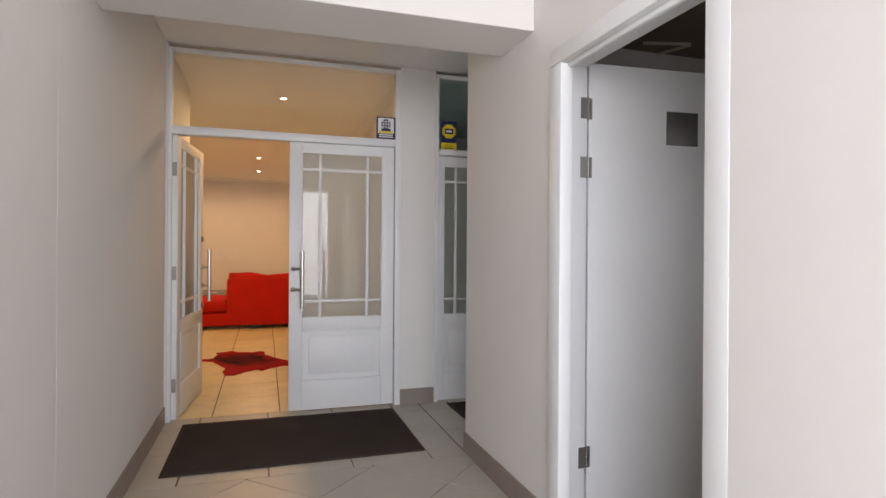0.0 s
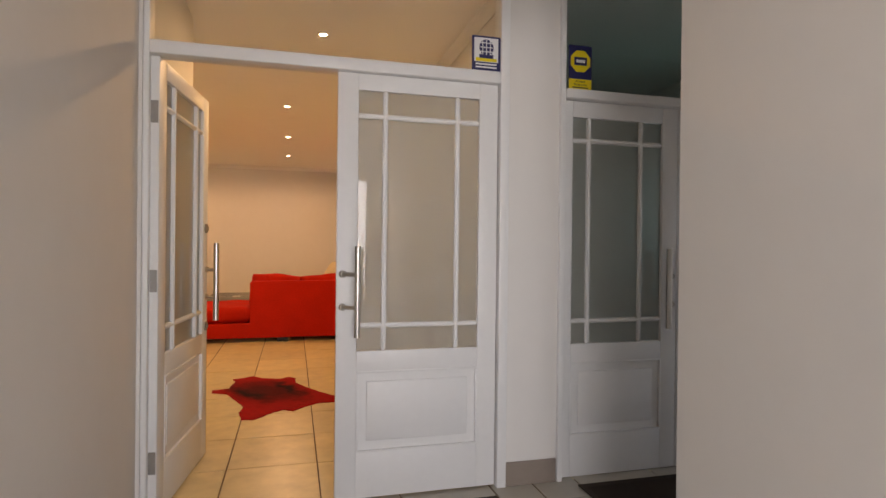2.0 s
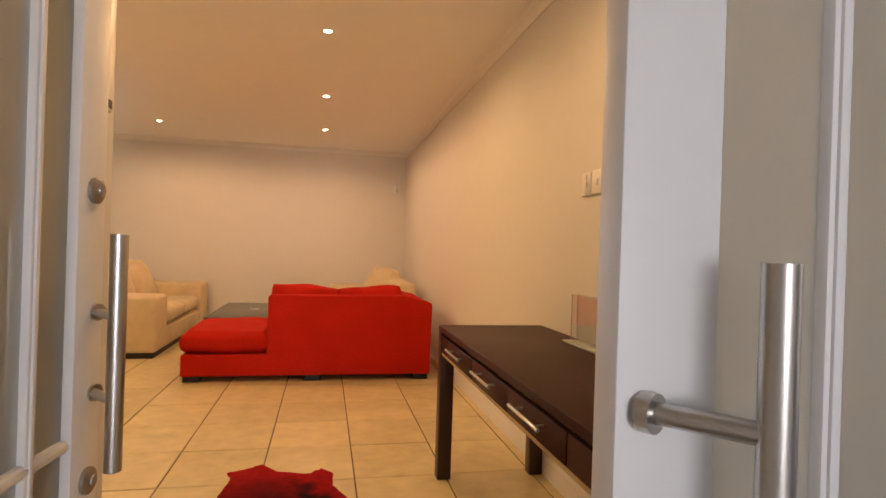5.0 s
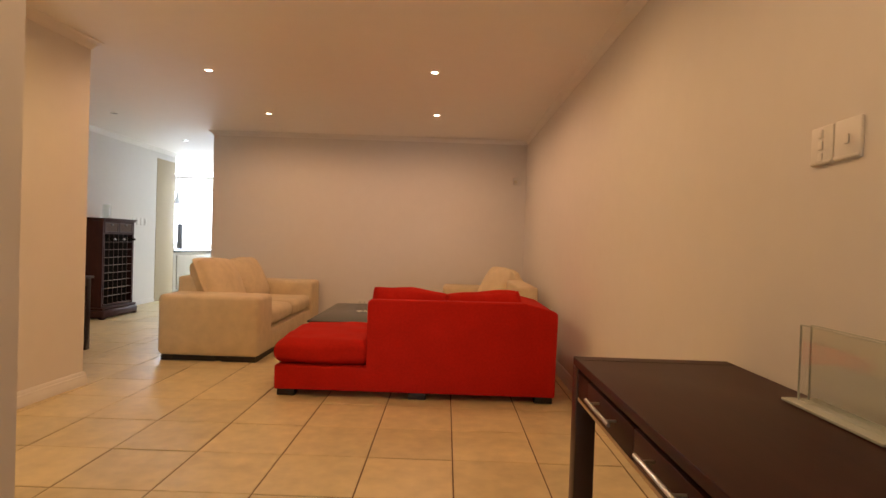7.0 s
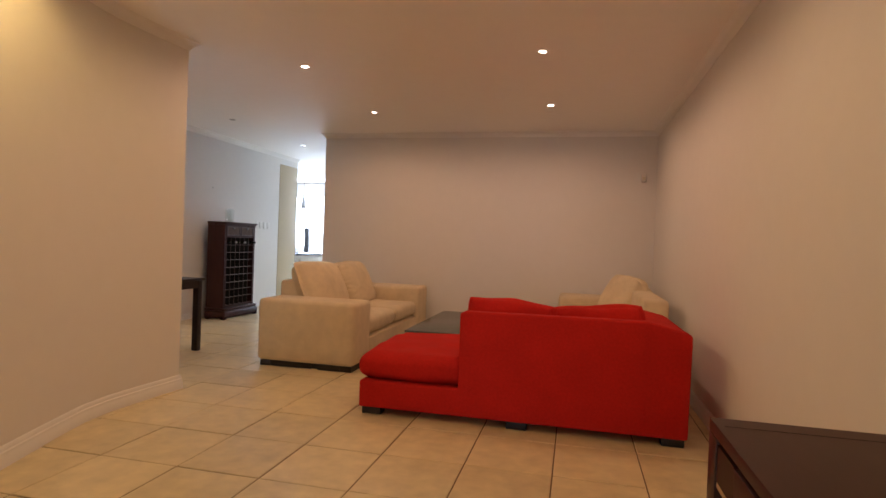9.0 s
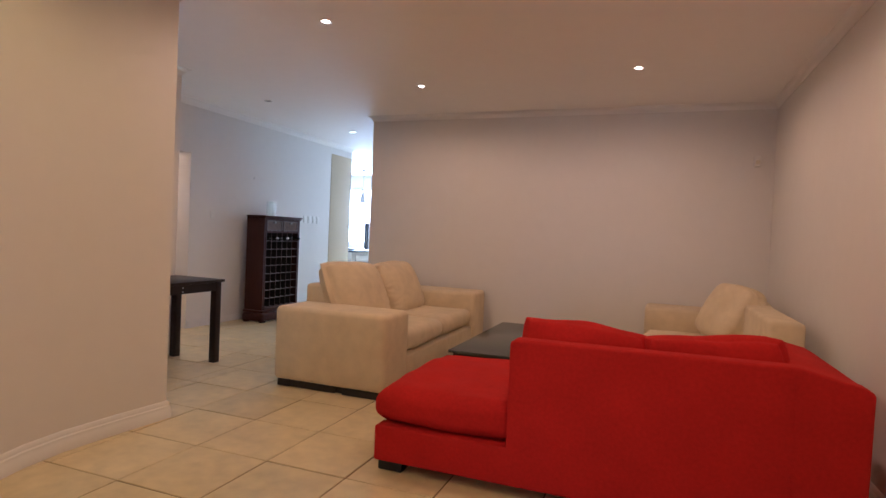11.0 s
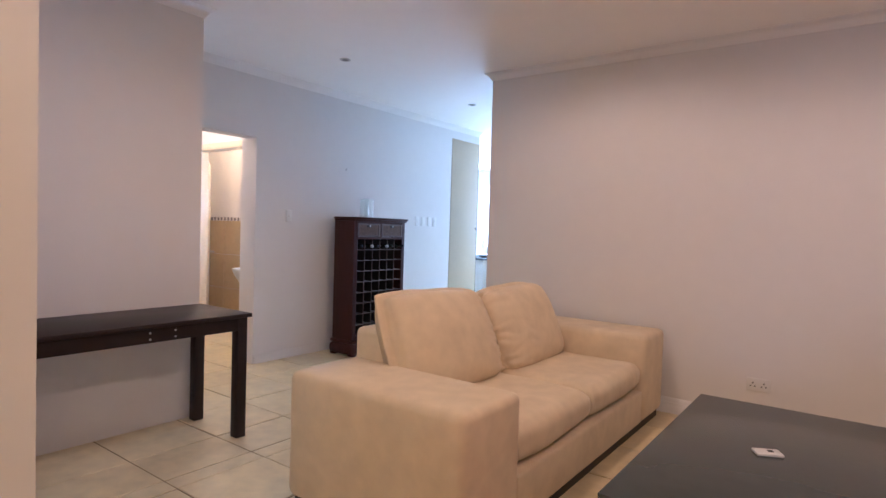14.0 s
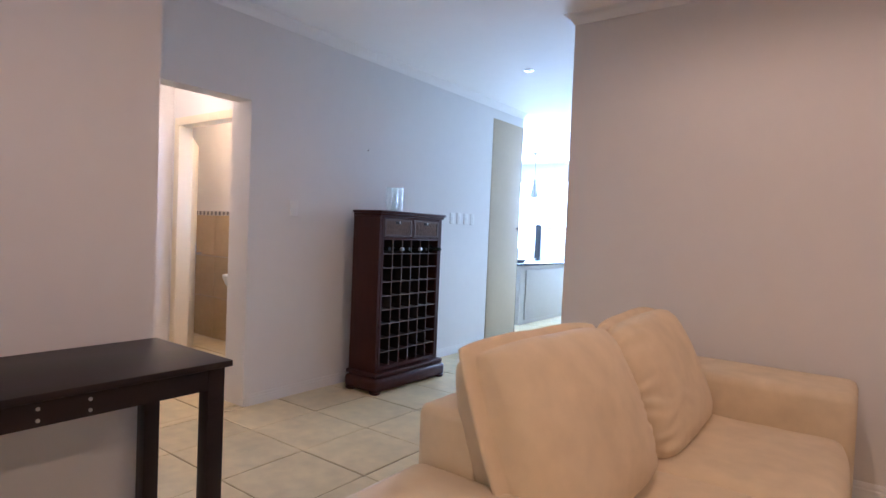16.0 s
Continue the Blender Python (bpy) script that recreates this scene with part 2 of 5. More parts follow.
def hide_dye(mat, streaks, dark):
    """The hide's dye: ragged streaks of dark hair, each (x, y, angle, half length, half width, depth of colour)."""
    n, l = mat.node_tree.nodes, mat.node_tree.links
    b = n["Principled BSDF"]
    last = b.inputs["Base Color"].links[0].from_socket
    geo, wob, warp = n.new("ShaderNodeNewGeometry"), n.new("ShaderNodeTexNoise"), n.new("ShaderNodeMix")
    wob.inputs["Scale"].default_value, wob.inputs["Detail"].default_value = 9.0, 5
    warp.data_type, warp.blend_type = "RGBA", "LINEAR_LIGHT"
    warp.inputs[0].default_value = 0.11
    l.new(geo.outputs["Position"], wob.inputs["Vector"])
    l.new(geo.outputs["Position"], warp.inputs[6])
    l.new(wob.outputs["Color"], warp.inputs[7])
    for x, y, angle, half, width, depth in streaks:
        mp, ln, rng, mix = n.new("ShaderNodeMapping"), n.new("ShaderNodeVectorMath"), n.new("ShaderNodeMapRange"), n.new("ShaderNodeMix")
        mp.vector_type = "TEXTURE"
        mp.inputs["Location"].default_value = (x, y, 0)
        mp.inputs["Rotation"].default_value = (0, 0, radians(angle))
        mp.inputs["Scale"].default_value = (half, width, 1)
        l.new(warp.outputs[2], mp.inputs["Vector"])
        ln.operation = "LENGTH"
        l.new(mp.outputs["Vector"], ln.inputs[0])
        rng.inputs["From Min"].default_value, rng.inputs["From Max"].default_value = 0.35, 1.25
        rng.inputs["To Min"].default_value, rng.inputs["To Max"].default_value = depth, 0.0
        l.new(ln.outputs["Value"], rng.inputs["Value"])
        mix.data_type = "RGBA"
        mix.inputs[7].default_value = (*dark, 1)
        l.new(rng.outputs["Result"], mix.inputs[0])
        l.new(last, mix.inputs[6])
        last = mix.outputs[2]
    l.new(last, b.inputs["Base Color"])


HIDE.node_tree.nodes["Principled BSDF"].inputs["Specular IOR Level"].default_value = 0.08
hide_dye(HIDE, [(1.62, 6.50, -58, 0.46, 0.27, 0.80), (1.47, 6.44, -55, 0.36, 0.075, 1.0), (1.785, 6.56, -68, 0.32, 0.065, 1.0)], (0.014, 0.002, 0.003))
LAMP_ON = glow("lamp_glow", (1.0, 0.86, 0.62), 28.0)
SKYGLOW = glow("bright_daylight", (0.80, 0.91, 1.0), 5.0)


# ---- building helpers ----
def box(bm, x0, x1, y0, y1, z0, z1, bevel=0.0, seg=2):
    r = bmesh.ops.create_cube(bm, size=1.0)
    vs = r["verts"]
    for v in vs:
        v.co = Vector(((x0 + x1) / 2 + v.co.x * (x1 - x0), (y0 + y1) / 2 + v.co.y * (y1 - y0), (z0 + z1) / 2 + v.co.z * (z1 - z0)))
    if bevel:
        es = list({e for v in vs for e in v.link_edges})
        bmesh.ops.bevel(bm, geom=es, offset=bevel, segments=seg, affect="EDGES", profile=0.5)
    return bm


def cyl(bm, a, b, r, n=20, r2=None):
    """A round bar from a to b."""
    a, b = Vector(a), Vector(b)
    d = b - a
    m = Matrix.Translation((a + b) / 2) @ d.to_track_quat("Z", "Y").to_matrix().to_4x4()
    bmesh.ops.create_cone(bm, cap_ends=True, segments=n, radius1=r, radius2=r if r2 is None else r2, depth=d.length, matrix=m)
    return bm


def prism(bm, outline, z0, z1):
    """Upright prism over an outline of (x, y)."""
    lo = [bm.verts.new((x, y, z0)) for x, y in outline]
    hi = [bm.verts.new((x, y, z1)) for x, y in outline]
    n = len(outline)
    bm.faces.new(lo[::-1]), bm.faces.new(hi)
    for i in range(n):
        bm.faces.new((lo[i], lo[(i + 1) % n], hi[(i + 1) % n], hi[i]))
    bmesh.ops.recalc_face_normals(bm, faces=bm.faces[:])
    return bm


def sweep(bm, path, profile, closed=False):
    """A moulding: profile of (out, up) carried along a plan path; out is to the path's left."""
    rings = []
    n = len(path)
    for i, (x, y) in enumerate(path):
        p = Vector((x, y))
        d0 = (p - Vector(path[i - 1])).normalized() if i else (Vector(path[1]) - p).normalized()
        d1 = (Vector(path[i + 1]) - p).normalized() if i < n - 1 else d0
        n0, n1 = Vector((-d0.y, d0.x)), Vector((-d1.y, d1.x))
        m = (n0 + n1).normalized()
        m = m / max(0.3, m.dot(n0))
        rings.append([bm.verts.new((x + m.x * o, y + m.y * o, u)) for o, u in profile])
    k = len(profile)
    for a, b in zip(rings, rings[1:]):
        for j in range(k):
            bm.faces.new((a[j], b[j], b[(j + 1) % k], a[(j + 1) % k]))
    bm.faces.new(rings[0][::-1]), bm.faces.new(rings[-1])
    bmesh.ops.recalc_face_normals(bm, faces=bm.faces[:])
    return bm


def lathe(bm, profile, centre=(0, 0, 0), n=24):
    """A turned shape: profile of (radius, height)."""
    cx, cy, cz = centre
    rings = [[bm.verts.new((cx + r * math.cos(2 * math.pi * i / n), cy + r * math.sin(2 * math.pi * i / n), cz + z)) for i in range(n)] for r, z in profile]
    for a, b in zip(rings, rings[1:]):
        for i in range(n):
            bm.faces.new((a[i], a[(i + 1) % n], b[(i + 1) % n], b[i]))
    bmesh.ops.recalc_face_normals(bm, faces=bm.faces[:])
    return bm


def pillow(bm, w, d, h, puff=0.35, wrinkle=0.008, seed=0, n=22, corner=0.12, pinch=0.0, gather=0.0, sides=(1.0, 1.0), full=4.0):
    """A stuffed cushion, w by d, h thick at its middle, thinner to its seams; pinch hollows its outline, gather wrinkles it near its side seams, by the weights in sides; full sets how far its middle stays thick."""
    bmesh.ops.create_cube(bm, size=2.0)
    bmesh.ops.subdivide_edges(bm, edges=bm.edges[:], cuts=n, use_grid_fill=True)
    for v in bm.verts:
        x, y, z = v.co
        r = max(abs(x), abs(y))
        edge = (1 - abs(x) ** full) * (1 - abs(y) ** full)
        thick = (1 - puff) + puff * max(0.0, edge) ** (0.5 if puff < 0.6 else 0.4)
        k = 1 - corner * (abs(x) ** 3 * abs(y) ** 3)
        side = 1 - 0.10 * abs(z) ** 3 * r ** 6
        px, py, pz = x * k * side * w / 2, y * k * side * d / 2, z * thick * h / 2
        px *= 1 - pinch * (1 - y * y)
        py *= 1 - pinch * (1 - x * x)
        q = Vector((px * 5 + seed * 7.3, py * 5, pz * 5))
        pz += wrinkle * noise.noise(q) * 2
        px += wrinkle * noise.noise(q + Vector((9, 3, 1)))
        py += wrinkle * noise.noise(q + Vector((2, 8, 4)))
        if gather:
            near = sides[1] * math.exp(-3.6 * (1 - y)) + sides[0] * math.exp(-3.6 * (1 + y))
            near *= max(0.0, 0.45 + 1.2 * noise.noise(Vector((px * 5, seed, 0))))
            fold = noise.noise(Vector((px * 28 + seed + 1.5 * noise.noise(Vector((px * 7, py * 7, seed))), py * 5, seed * 3.1)))
            pz += gather * near * (1 if z > 0 else -1) * min(1.0, abs(z) * 1.4) * (fold - 0.25 * abs(fold))
        v.co = (px, py, pz)
    return bm


def mesh_of(name, bm, mat, smooth=None):
    me = bpy.data.meshes.new(name)
    bm.normal_update()
    bm.to_mesh(me)
    bm.free()
    me.materials.append(mat)
    if smooth is not None:
        me.shade_smooth() if smooth >= 180 else me.set_sharp_from_angle(angle=radians(smooth))
    return me


def part(name, bm, mat, parent, label="", smooth=35, m=None):
    ob = new(name, mesh_of(name, bm, mat, smooth))
    ob.parent = parent
    if m is not None:
        ob.matrix_local = m
    if label:
        tagged(ob, label)
    return ob


def thing(name, label, category, m=None, group="", kind=""):
    ob = new(name)
    if m is not None:
        ob.matrix_world = m
    return tagged(ob, label, category, group, kind)


def structure(name, bm, mat, label, category, smooth=None):
    ob = new(name, mesh_of(name, bm, mat, smooth))
    return tagged(ob, label, category, "", "structure")


def boxes(*rows, bevel=0.0):
    bm = bmesh.new()
    for r in rows:
        box(bm, *r, bevel=bevel)
    return bm


# ---- walls, floors and ceilings ----
H = 2.77       # ceiling of the living room
PH = 2.75      # ceiling of the porch
XR = 3.03      # right wall of the living room
YB = 12.93     # back wall
XW = -3.37     # long wall of the dining side

# porch
structure("wall_porch_left", boxes((0.92, 1.165, 2.02, 4.22, 0, 3.1), (0.92, 1.1645, -1.1, 2.02, 0, 3.1)), PORCH_PAINT, "off-white painted porch wall", "wall")
structure("wall_porch_right", boxes((3.06, 3.098, 1.925, 3.09, 0, 3.1), (3.098, 3.26, 2.055, 3.09, 0, 3.1), (3.06, 3.098, 1.04, 1.925, 2.09, 3.1), (3.098, 3.26, 1.04, 2.055, 2.13, 3.1), (3.06, 3.21, -0.45, 1.04, 0, 3.1)), PORCH_PAINT, "off-white painted porch wall with a doorway", "wall")
structure("wall_passage", boxes((3.262, 5.2, 2.95, 3.088, 0, 3.1)), PORCH_PAINT, "off-white painted passage wall", "wall")
# Out of view: added to block the sky from the side transom's reflection.
structure("wall_passage_end", boxes((5.201, 5.35, 2.95, 3.19, 0, 3.1), (5.201, 5.35, 4.13, 4.25, 0, 3.1), (5.201, 5.35, 3.19, 4.13, 2.0, 3.1)), PORCH_PAINT, "unseen end wall added to keep sky out of the transom glass", "wall")
structure("wall_pier", boxes((2.90, 3.20, 4.25, 4.40, 0, PH)), PORCH_PAINT, "off-white pier between two double doors", "wall")
structure("wall_pier_left", boxes((0.92, 1.18, 4.222, 4.40, 0, PH)), PORCH_PAINT, "off-white wall end beside the double door", "wall")
structure("wall_pier_right", boxes((4.70, 5.2, 4.25, 4.40, 0, PH)), PORCH_PAINT, "off-white wall end beside the side door", "wall")
structure("wall_over_doors", boxes((0.92, 5.2, 4.252, 4.40, PH, 3.1)), PORCH_PAINT, "off-white wall over the double doors", "wall")
structure("beam", boxes((1.166, 3.059, 2.17, 2.55, 2.305, 3.1), bevel=0.004), PORCH_PAINT, "white painted ceiling beam across the porch", "beam")
structure("ceiling_porch", boxes((0.92, 5.2, 2.552, 4.25, PH, PH + 0.1), (0.92, 3.3, 0.2, 2.168, 3.0, 3.1)), CEIL, "white porch ceiling", "ceiling")
# utility room behind the side door
structure("wall_utility", boxes((3.212, 5.0, 0.5, 0.6, 0, 2.6), (5.0, 5.1, 0.5, 2.95, 0, 2.6)), PORCH_PAINT, "off-white utility room wall", "wall")
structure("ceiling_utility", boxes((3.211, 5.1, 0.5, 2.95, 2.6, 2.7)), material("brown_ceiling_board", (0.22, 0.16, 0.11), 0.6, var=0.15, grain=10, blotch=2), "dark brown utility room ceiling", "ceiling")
# dark room behind the second double door
structure("wall_side_room", boxes((XR + 0.122, 5.2, 7.0, 7.1, 0, H), (5.2, 5.3, 4.40, 7.1, 0, H)), PAINT, "painted wall of the unlit side room", "wall")

# living room
structure("wall_right", boxes((XR, XR + 0.12, 4.402, 13.08, 0, H)), PAINT, "cream-lit painted living room wall", "wall")
structure("wall_back", boxes((-1.56, XR, YB, YB + 0.15, 0, H)), PAINT, "painted back wall of the living room", "wall")
structure("wall_entrance_left", boxes((0.98, 1.16, 4.402, 5.62, 0, H)), PAINT, "painted wall beside the entrance", "wall")
structure("wall_front_left", boxes((-0.30, 0.978, 5.47, 5.62, 0, H)), PAINT, "painted front wall of the living room", "wall")
CURVE = [(-0.25, 5.62), (-0.50, 6.55), (-0.77, 7.45), (-0.95, 8.02), (-1.03, 8.30), (-1.055, 8.52), (-1.04, 8.85), (-1.01, 9.19)]
bm = bmesh.new()
prism(bm, CURVE + [(-1.40, 9.19), (-1.41, 8.6), (-1.25, 8.0), (-0.50, 5.5), (-0.30, 5.47)], 0, H)
structure("wall_left", bm, PAINT, "painted wall with a soft bend in it", "wall", 20)
structure("wall_alcove", boxes((-2.56, -1.402, 9.04, 9.19, 0, H)), PAINT, "painted short wall of the dining alcove", "wall")
structure("wall_dining", boxes((-2.58, -2.42, 9.192, 10.60, 0, H), (-3.53, -2.582, 10.45, 10.60, 0, H)), PAINT, "painted wall behind the dark table", "wall")
structure("wall_west", boxes((-3.53, XW, 10.602, 10.80, 0, H), (-3.53, XW, 10.80, 11.705, 2.14, H), (-3.60, XW, 11.705, 12.0, 0, H), (-3.53, XW, 12.0, 14.84, 0, H), (-3.53, XW, 14.84, 15.53, 2.60, H)), PAINT, "long painted wall with a doorway", "wall")
structure("wall_passage_right", boxes((-1.558, -1.41, 13.082, 20.0, 0, H)), PAINT, "painted wall of the way to the kitchen", "wall")
# kitchen
structure("wall_kitchen", boxes((-6.6, -1.40, 20.0, 20.15, 0, 0.93), (-6.6, -6.1, 20.0, 20.15, 0.93, H), (-2.9, -1.40, 20.0, 20.15, 0.93, H), (-6.1, -2.9, 20.0, 20.15, 2.45, H)), PAINT, "white kitchen wall with a wide window", "wall")
structure("wall_kitchen_side", boxes((-6.75, -6.6, 15.4, 20.15, 0, H), (-6.6, -3.532, 15.40, 15.53, 0, H)), PAINT, "white kitchen wall", "wall")
# bathroom and its lobby
structure("wall_lobby", boxes((-5.08, -4.98, 10.602, 12.0, 0, H), (-6.6, -4.88, 12.0, 12.1, 0, H), (-4.88, -3.92, 12.0, 12.1, 2.15, H), (-3.92, -3.532, 12.001, 12.1, 0, H)), PAINT, "painted lobby wall with an inner doorway", "wall")
structure("wall_bathroom", boxes((-6.6, -3.532, 12.88, 13.0, 0, H), (-6.7, -6.602, 12.0, 13.0, 0, H), (-5.08, -3.532, 10.45, 10.60, 0, H)), PAINT, "painted bathroom wall above the tiles", "wall")

bm = boxes((-6.75, 5.3, 4.402, 20.15, H, H + 0.12))
structure("ceiling", bm, CEIL, "white flat ceiling with recessed lamps", "ceiling")

# coved cornices and skirting boards
COVE = [(0.0, H), (0.062, H), (0.058, H - 0.008), (0.040, H - 0.018), (0.022, H - 0.036), (0.010, H - 0.056), (0.006, H - 0.065), (0.0, H - 0.065)]


def cornice(path):
    structure("cornice", sweep(bmesh.new(), path, COVE), CORNICE, "white coved plaster cornice", "cornice", 50)


BASE = [(0.0, 0.0), (0.022, 0.0), (0.022, 0.055), (0.018, 0.062), (0.018, 0.080), (0.012, 0.088), (0.012, 0.104), (0.006, 0.115), (0.0, 0.115)]


def skirting(path):
    structure("baseboard", sweep(bmesh.new(), path, BASE), WHITE, "white moulded skirting board", "baseboard", 30)


ROOM_EDGE = [(XR, 4.41), (XR, YB), (-1.56, YB), (-1.56, 13.09)]
cornice(ROOM_EDGE)
skirting(ROOM_EDGE)
cornice([(XW + 0.001, 10.601), (-2.42, 10.60), (-2.42, 9.19), (-1.01, 9.19)] + CURVE[-2::-1])
skirting([(-1.40, 9.19), (-1.01, 9.19)] + CURVE[-2::-1])
structure("baseboard", sweep(bmesh.new(), [(XW, 14.83), (XW, 11.725)], [(o * 0.6, u * 0.72) for o, u in BASE]), PAINT, "low painted skirting board", "baseboard", 30)
cornice([(XW, 15.52), (XW, 10.61)])


# floors: joint bed below, tiles on it
def tile_mesh(name, w, d, mat, t=0.014, e=0.003):
    me = bpy.data.meshes.new(name)
    x, y = w / 2, d / 2
    v = [(-x, -y, -t), (x, -y, -t), (x, y, -t), (-x, y, -t), (-x, -y, -e), (x, -y, -e), (x, y, -e), (-x, y, -e),
         (-x + e, -y + e, 0), (x - e, -y + e, 0), (x - e, y - e, 0), (-x + e, y - e, 0)]
    f = [(8, 9, 10, 11)] + [(a, (a + 1) % 4, 4 + (a + 1) % 4, 4 + a) for a in range(4)] + [(4 + a, 4 + (a + 1) % 4, 8 + (a + 1) % 4, 8 + a) for a in range(4)]
    me.from_pydata(v, [], f)
    me.materials.append(mat)
    return me


def tiled(parent, x0, x1, y0, y1, gx, gy, px, py, mat, joint=0.0072, name="tile", m=None):
    """Tiles on a grid of pitch px, py through (gx, gy), cut at the edges of the rectangle."""
    cache = {}
    i0, i1 = math.floor((x0 - gx) / px), math.ceil((x1 - gx) / px)
    j0, j1 = math.floor((y0 - gy) / py), math.ceil((y1 - gy) / py)
    for i in range(i0, i1):
        for j in range(j0, j1):
            a, b = max(x0, gx + i * px), min(x1, gx + (i + 1) * px)
            c, d = max(y0, gy + j * py), min(y1, gy + (j + 1) * py)
            w, h = round(b - a - joint, 4), round(d - c - joint, 4)
            if w < 0.02 or h < 0.02:
                continue
            if (w, h) not in cache:
                cache[w, h] = tile_mesh(name, w, h, mat)
            ob = new(name, cache[w, h])
            ob.parent = parent
            lift = 0.0006 * (((i * 7 + j * 13) % 5) - 2)
            loc = Matrix.Translation(((a + b) / 2, (c + d) / 2, lift))
            ob.matrix_local = loc if m is None else m @ loc


floor = structure("floor", boxes((-3.47, XR + 0.1, 4.252, 20.1, -0.10, -0.004), (-6.7, -3.472, 15.3, 20.1, -0.10, -0.004), (-6.6, -3.472, 10.45, 13.0, -0.10, -0.004)), GROUT, "beige ceramic tiled floor with brown joints", "floor")
porch_floor = structure("floor_porch", boxes((0.92, 5.2, -1.6, 4.25, -0.10, -0.004)), GROUT, "beige tiled porch floor, square and diagonal tiles", "floor")
side_floor = structure("floor_side_room", boxes((XR + 0.102, 5.2, 4.252, 7.1, -0.1, -0.002)), TILE, "tiled floor of the unlit side room", "floor")
structure("ground", boxes((-60, 60, -60, -1.602, -0.25, -0.03), (5.202, 60, -1.602, 60, -0.25, -0.03), (-60, -6.8, -1.602, 60, -0.25, -0.03), (-6.8, 5.202, 20.3, 60, -0.25, -0.03)), CONCRETE, "pale paved yard outside the porch", "ground")


# ---- doors of the porch ----
def glazed_leaf(name, width, label, m, handle_side, group="", st=0.100, st2=None, top=2.0, height=2.08, bars=(0.215, 0.815)):
    """A half-glazed door leaf 2.08 high; its hinge edge is at local x = 0, the outside faces local -y."""
    door = thing(name, label, "door", m, group, "structure")
    w, h, t = width, height, 0.042
    s2 = st2 or st
    gx0, gx1, gz0, gz1 = st, w - s2, 0.722, top
    bm = boxes((0, st, 0, t, 0, h), (w - s2, w, 0, t, 0, h), (st, w - s2, 0, t, gz1, h), (st, w - s2, 0, t, 0.62, gz0), (st, w - s2, 0, t, 0, 0.225), bevel=0.003)
    part("leaf_frame", bm, WHITE, door)
    bm = boxes((st, w - s2, 0.012, 0.030, 0.225, 0.62))
    box(bm, st + 0.05, w - s2 - 0.05, 0.004, 0.038, 0.275, 0.57, bevel=0.008)
    part("raised_panel", bm, WHITE, door)
    for a, b, c, d in ((st, w - s2, 0.612, 0.622), (st, w - s2, 0.223, 0.233)):
        part("panel_bead", boxes((a, b, -0.004, 0.012, c, d), bevel=0.003), WHITE, door)
    for a, b in ((st - 0.002, st + 0.010), (w - s2 - 0.010, w - s2 + 0.002)):
        part("panel_bead", boxes((a, b, -0.004, 0.012, 0.233, 0.612), bevel=0.003), WHITE, door)
    v = ((gx1 - gx0) * bars[0], (gx1 - gx0) * bars[1])
    for k in v:
        part("glazing_bar", boxes((gx0 + k - 0.012, gx0 + k + 0.012, 0.004, t - 0.004, gz0, gz1), bevel=0.005), WHITE, door)
        part("bar_bead", boxes((gx0 + k - 0.0055, gx0 + k + 0.0055, 0.0, t, gz0 + 0.004, gz1 - 0.004), bevel=0.002), WHITE, door)
    for z in (gz0 + 0.124, gz1 - 0.124):
        part("glazing_bar", boxes((gx0, gx1, 0.006, t - 0.006, z - 0.012, z + 0.012), bevel=0.005), WHITE, door)
        part("bar_bead", boxes((gx0 + 0.004, gx1 - 0.004, 0.002, t - 0.002, z - 0.0055, z + 0.0055), bevel=0.002), WHITE, door)
    xs, zs = [gx0, gx0 + v[0], gx0 + v[1], gx1], [gz0, gz0 + 0.124, gz1 - 0.124, gz1]
    for i in range(3):
        for j in range(3):
            pane = part("pane", boxes((xs[i] + 0.002, xs[i + 1] - 0.002, 0.018, 0.024, zs[j] + 0.002, zs[j + 1] - 0.002)), FROST, door, "grey-green frosted glass pane")
    hx = 0.045 if handle_side == "hinge" else w - 0.045
    inner = 1 if handle_side == "hinge" else -1
    for side, y in ((-1, 0.0), (1, t)):
        bm = bmesh.new()
        cyl(bm, (hx + inner * 0.055, y + side * 0.075, 0.80), (hx + inner * 0.055, y + side * 0.075, 1.245), 0.016)
        for z in (0.93, 1.09):
            cyl(bm, (hx - inner * 0.012, y + side * 0.002, z), (hx + inner * 0.055, y + side * 0.075, z), 0.0095)
            cyl(bm, (hx - inner * 0.014, y, z), (hx - inner * 0.010, y + side * 0.010, z), 0.017)
        part("pull_handle", bm, STEEL, door, "brushed steel pull bar", 40)
    return door


def lock_roses(door, w):
    for z in (1.33, 0.76):
        bm = bmesh.new()
        lathe(bm, [(0.0, 0.0), (0.026, 0.0), (0.026, 0.008), (0.020, 0.012), (0.011, 0.013), (0.010, 0.017), (0.0, 0.017)])
        part("lock_rose", bm, DULL_STEEL, door, "round steel lock rose", 40, pose(w - 0.045, 0.0, z, 90, 0, 0))


def hinges(door, zs, t=0.042):
    """Butt hinges let into the hinge edge of an open leaf."""
    for z in zs:
        bm = boxes((-0.003, 0.0005, 0.004, t - 0.004, z - 0.05, z + 0.05))
        for k in range(5):
            cyl(bm, (-0.005, t + 0.002, z - 0.05 + 0.02 * k + 0.001), (-0.005, t + 0.002, z - 0.05 + 0.02 * k + 0.019), 0.0065, 10)
        for y in (0.013, 0.028):
            for dz in (-0.035, 0.0, 0.035):
                cyl(bm, (-0.002, y, z + dz), (-0.0045, y, z + dz), 0.0035, 8)
        part("hinge", bm, DULL_STEEL, door, "dull steel butt hinge")


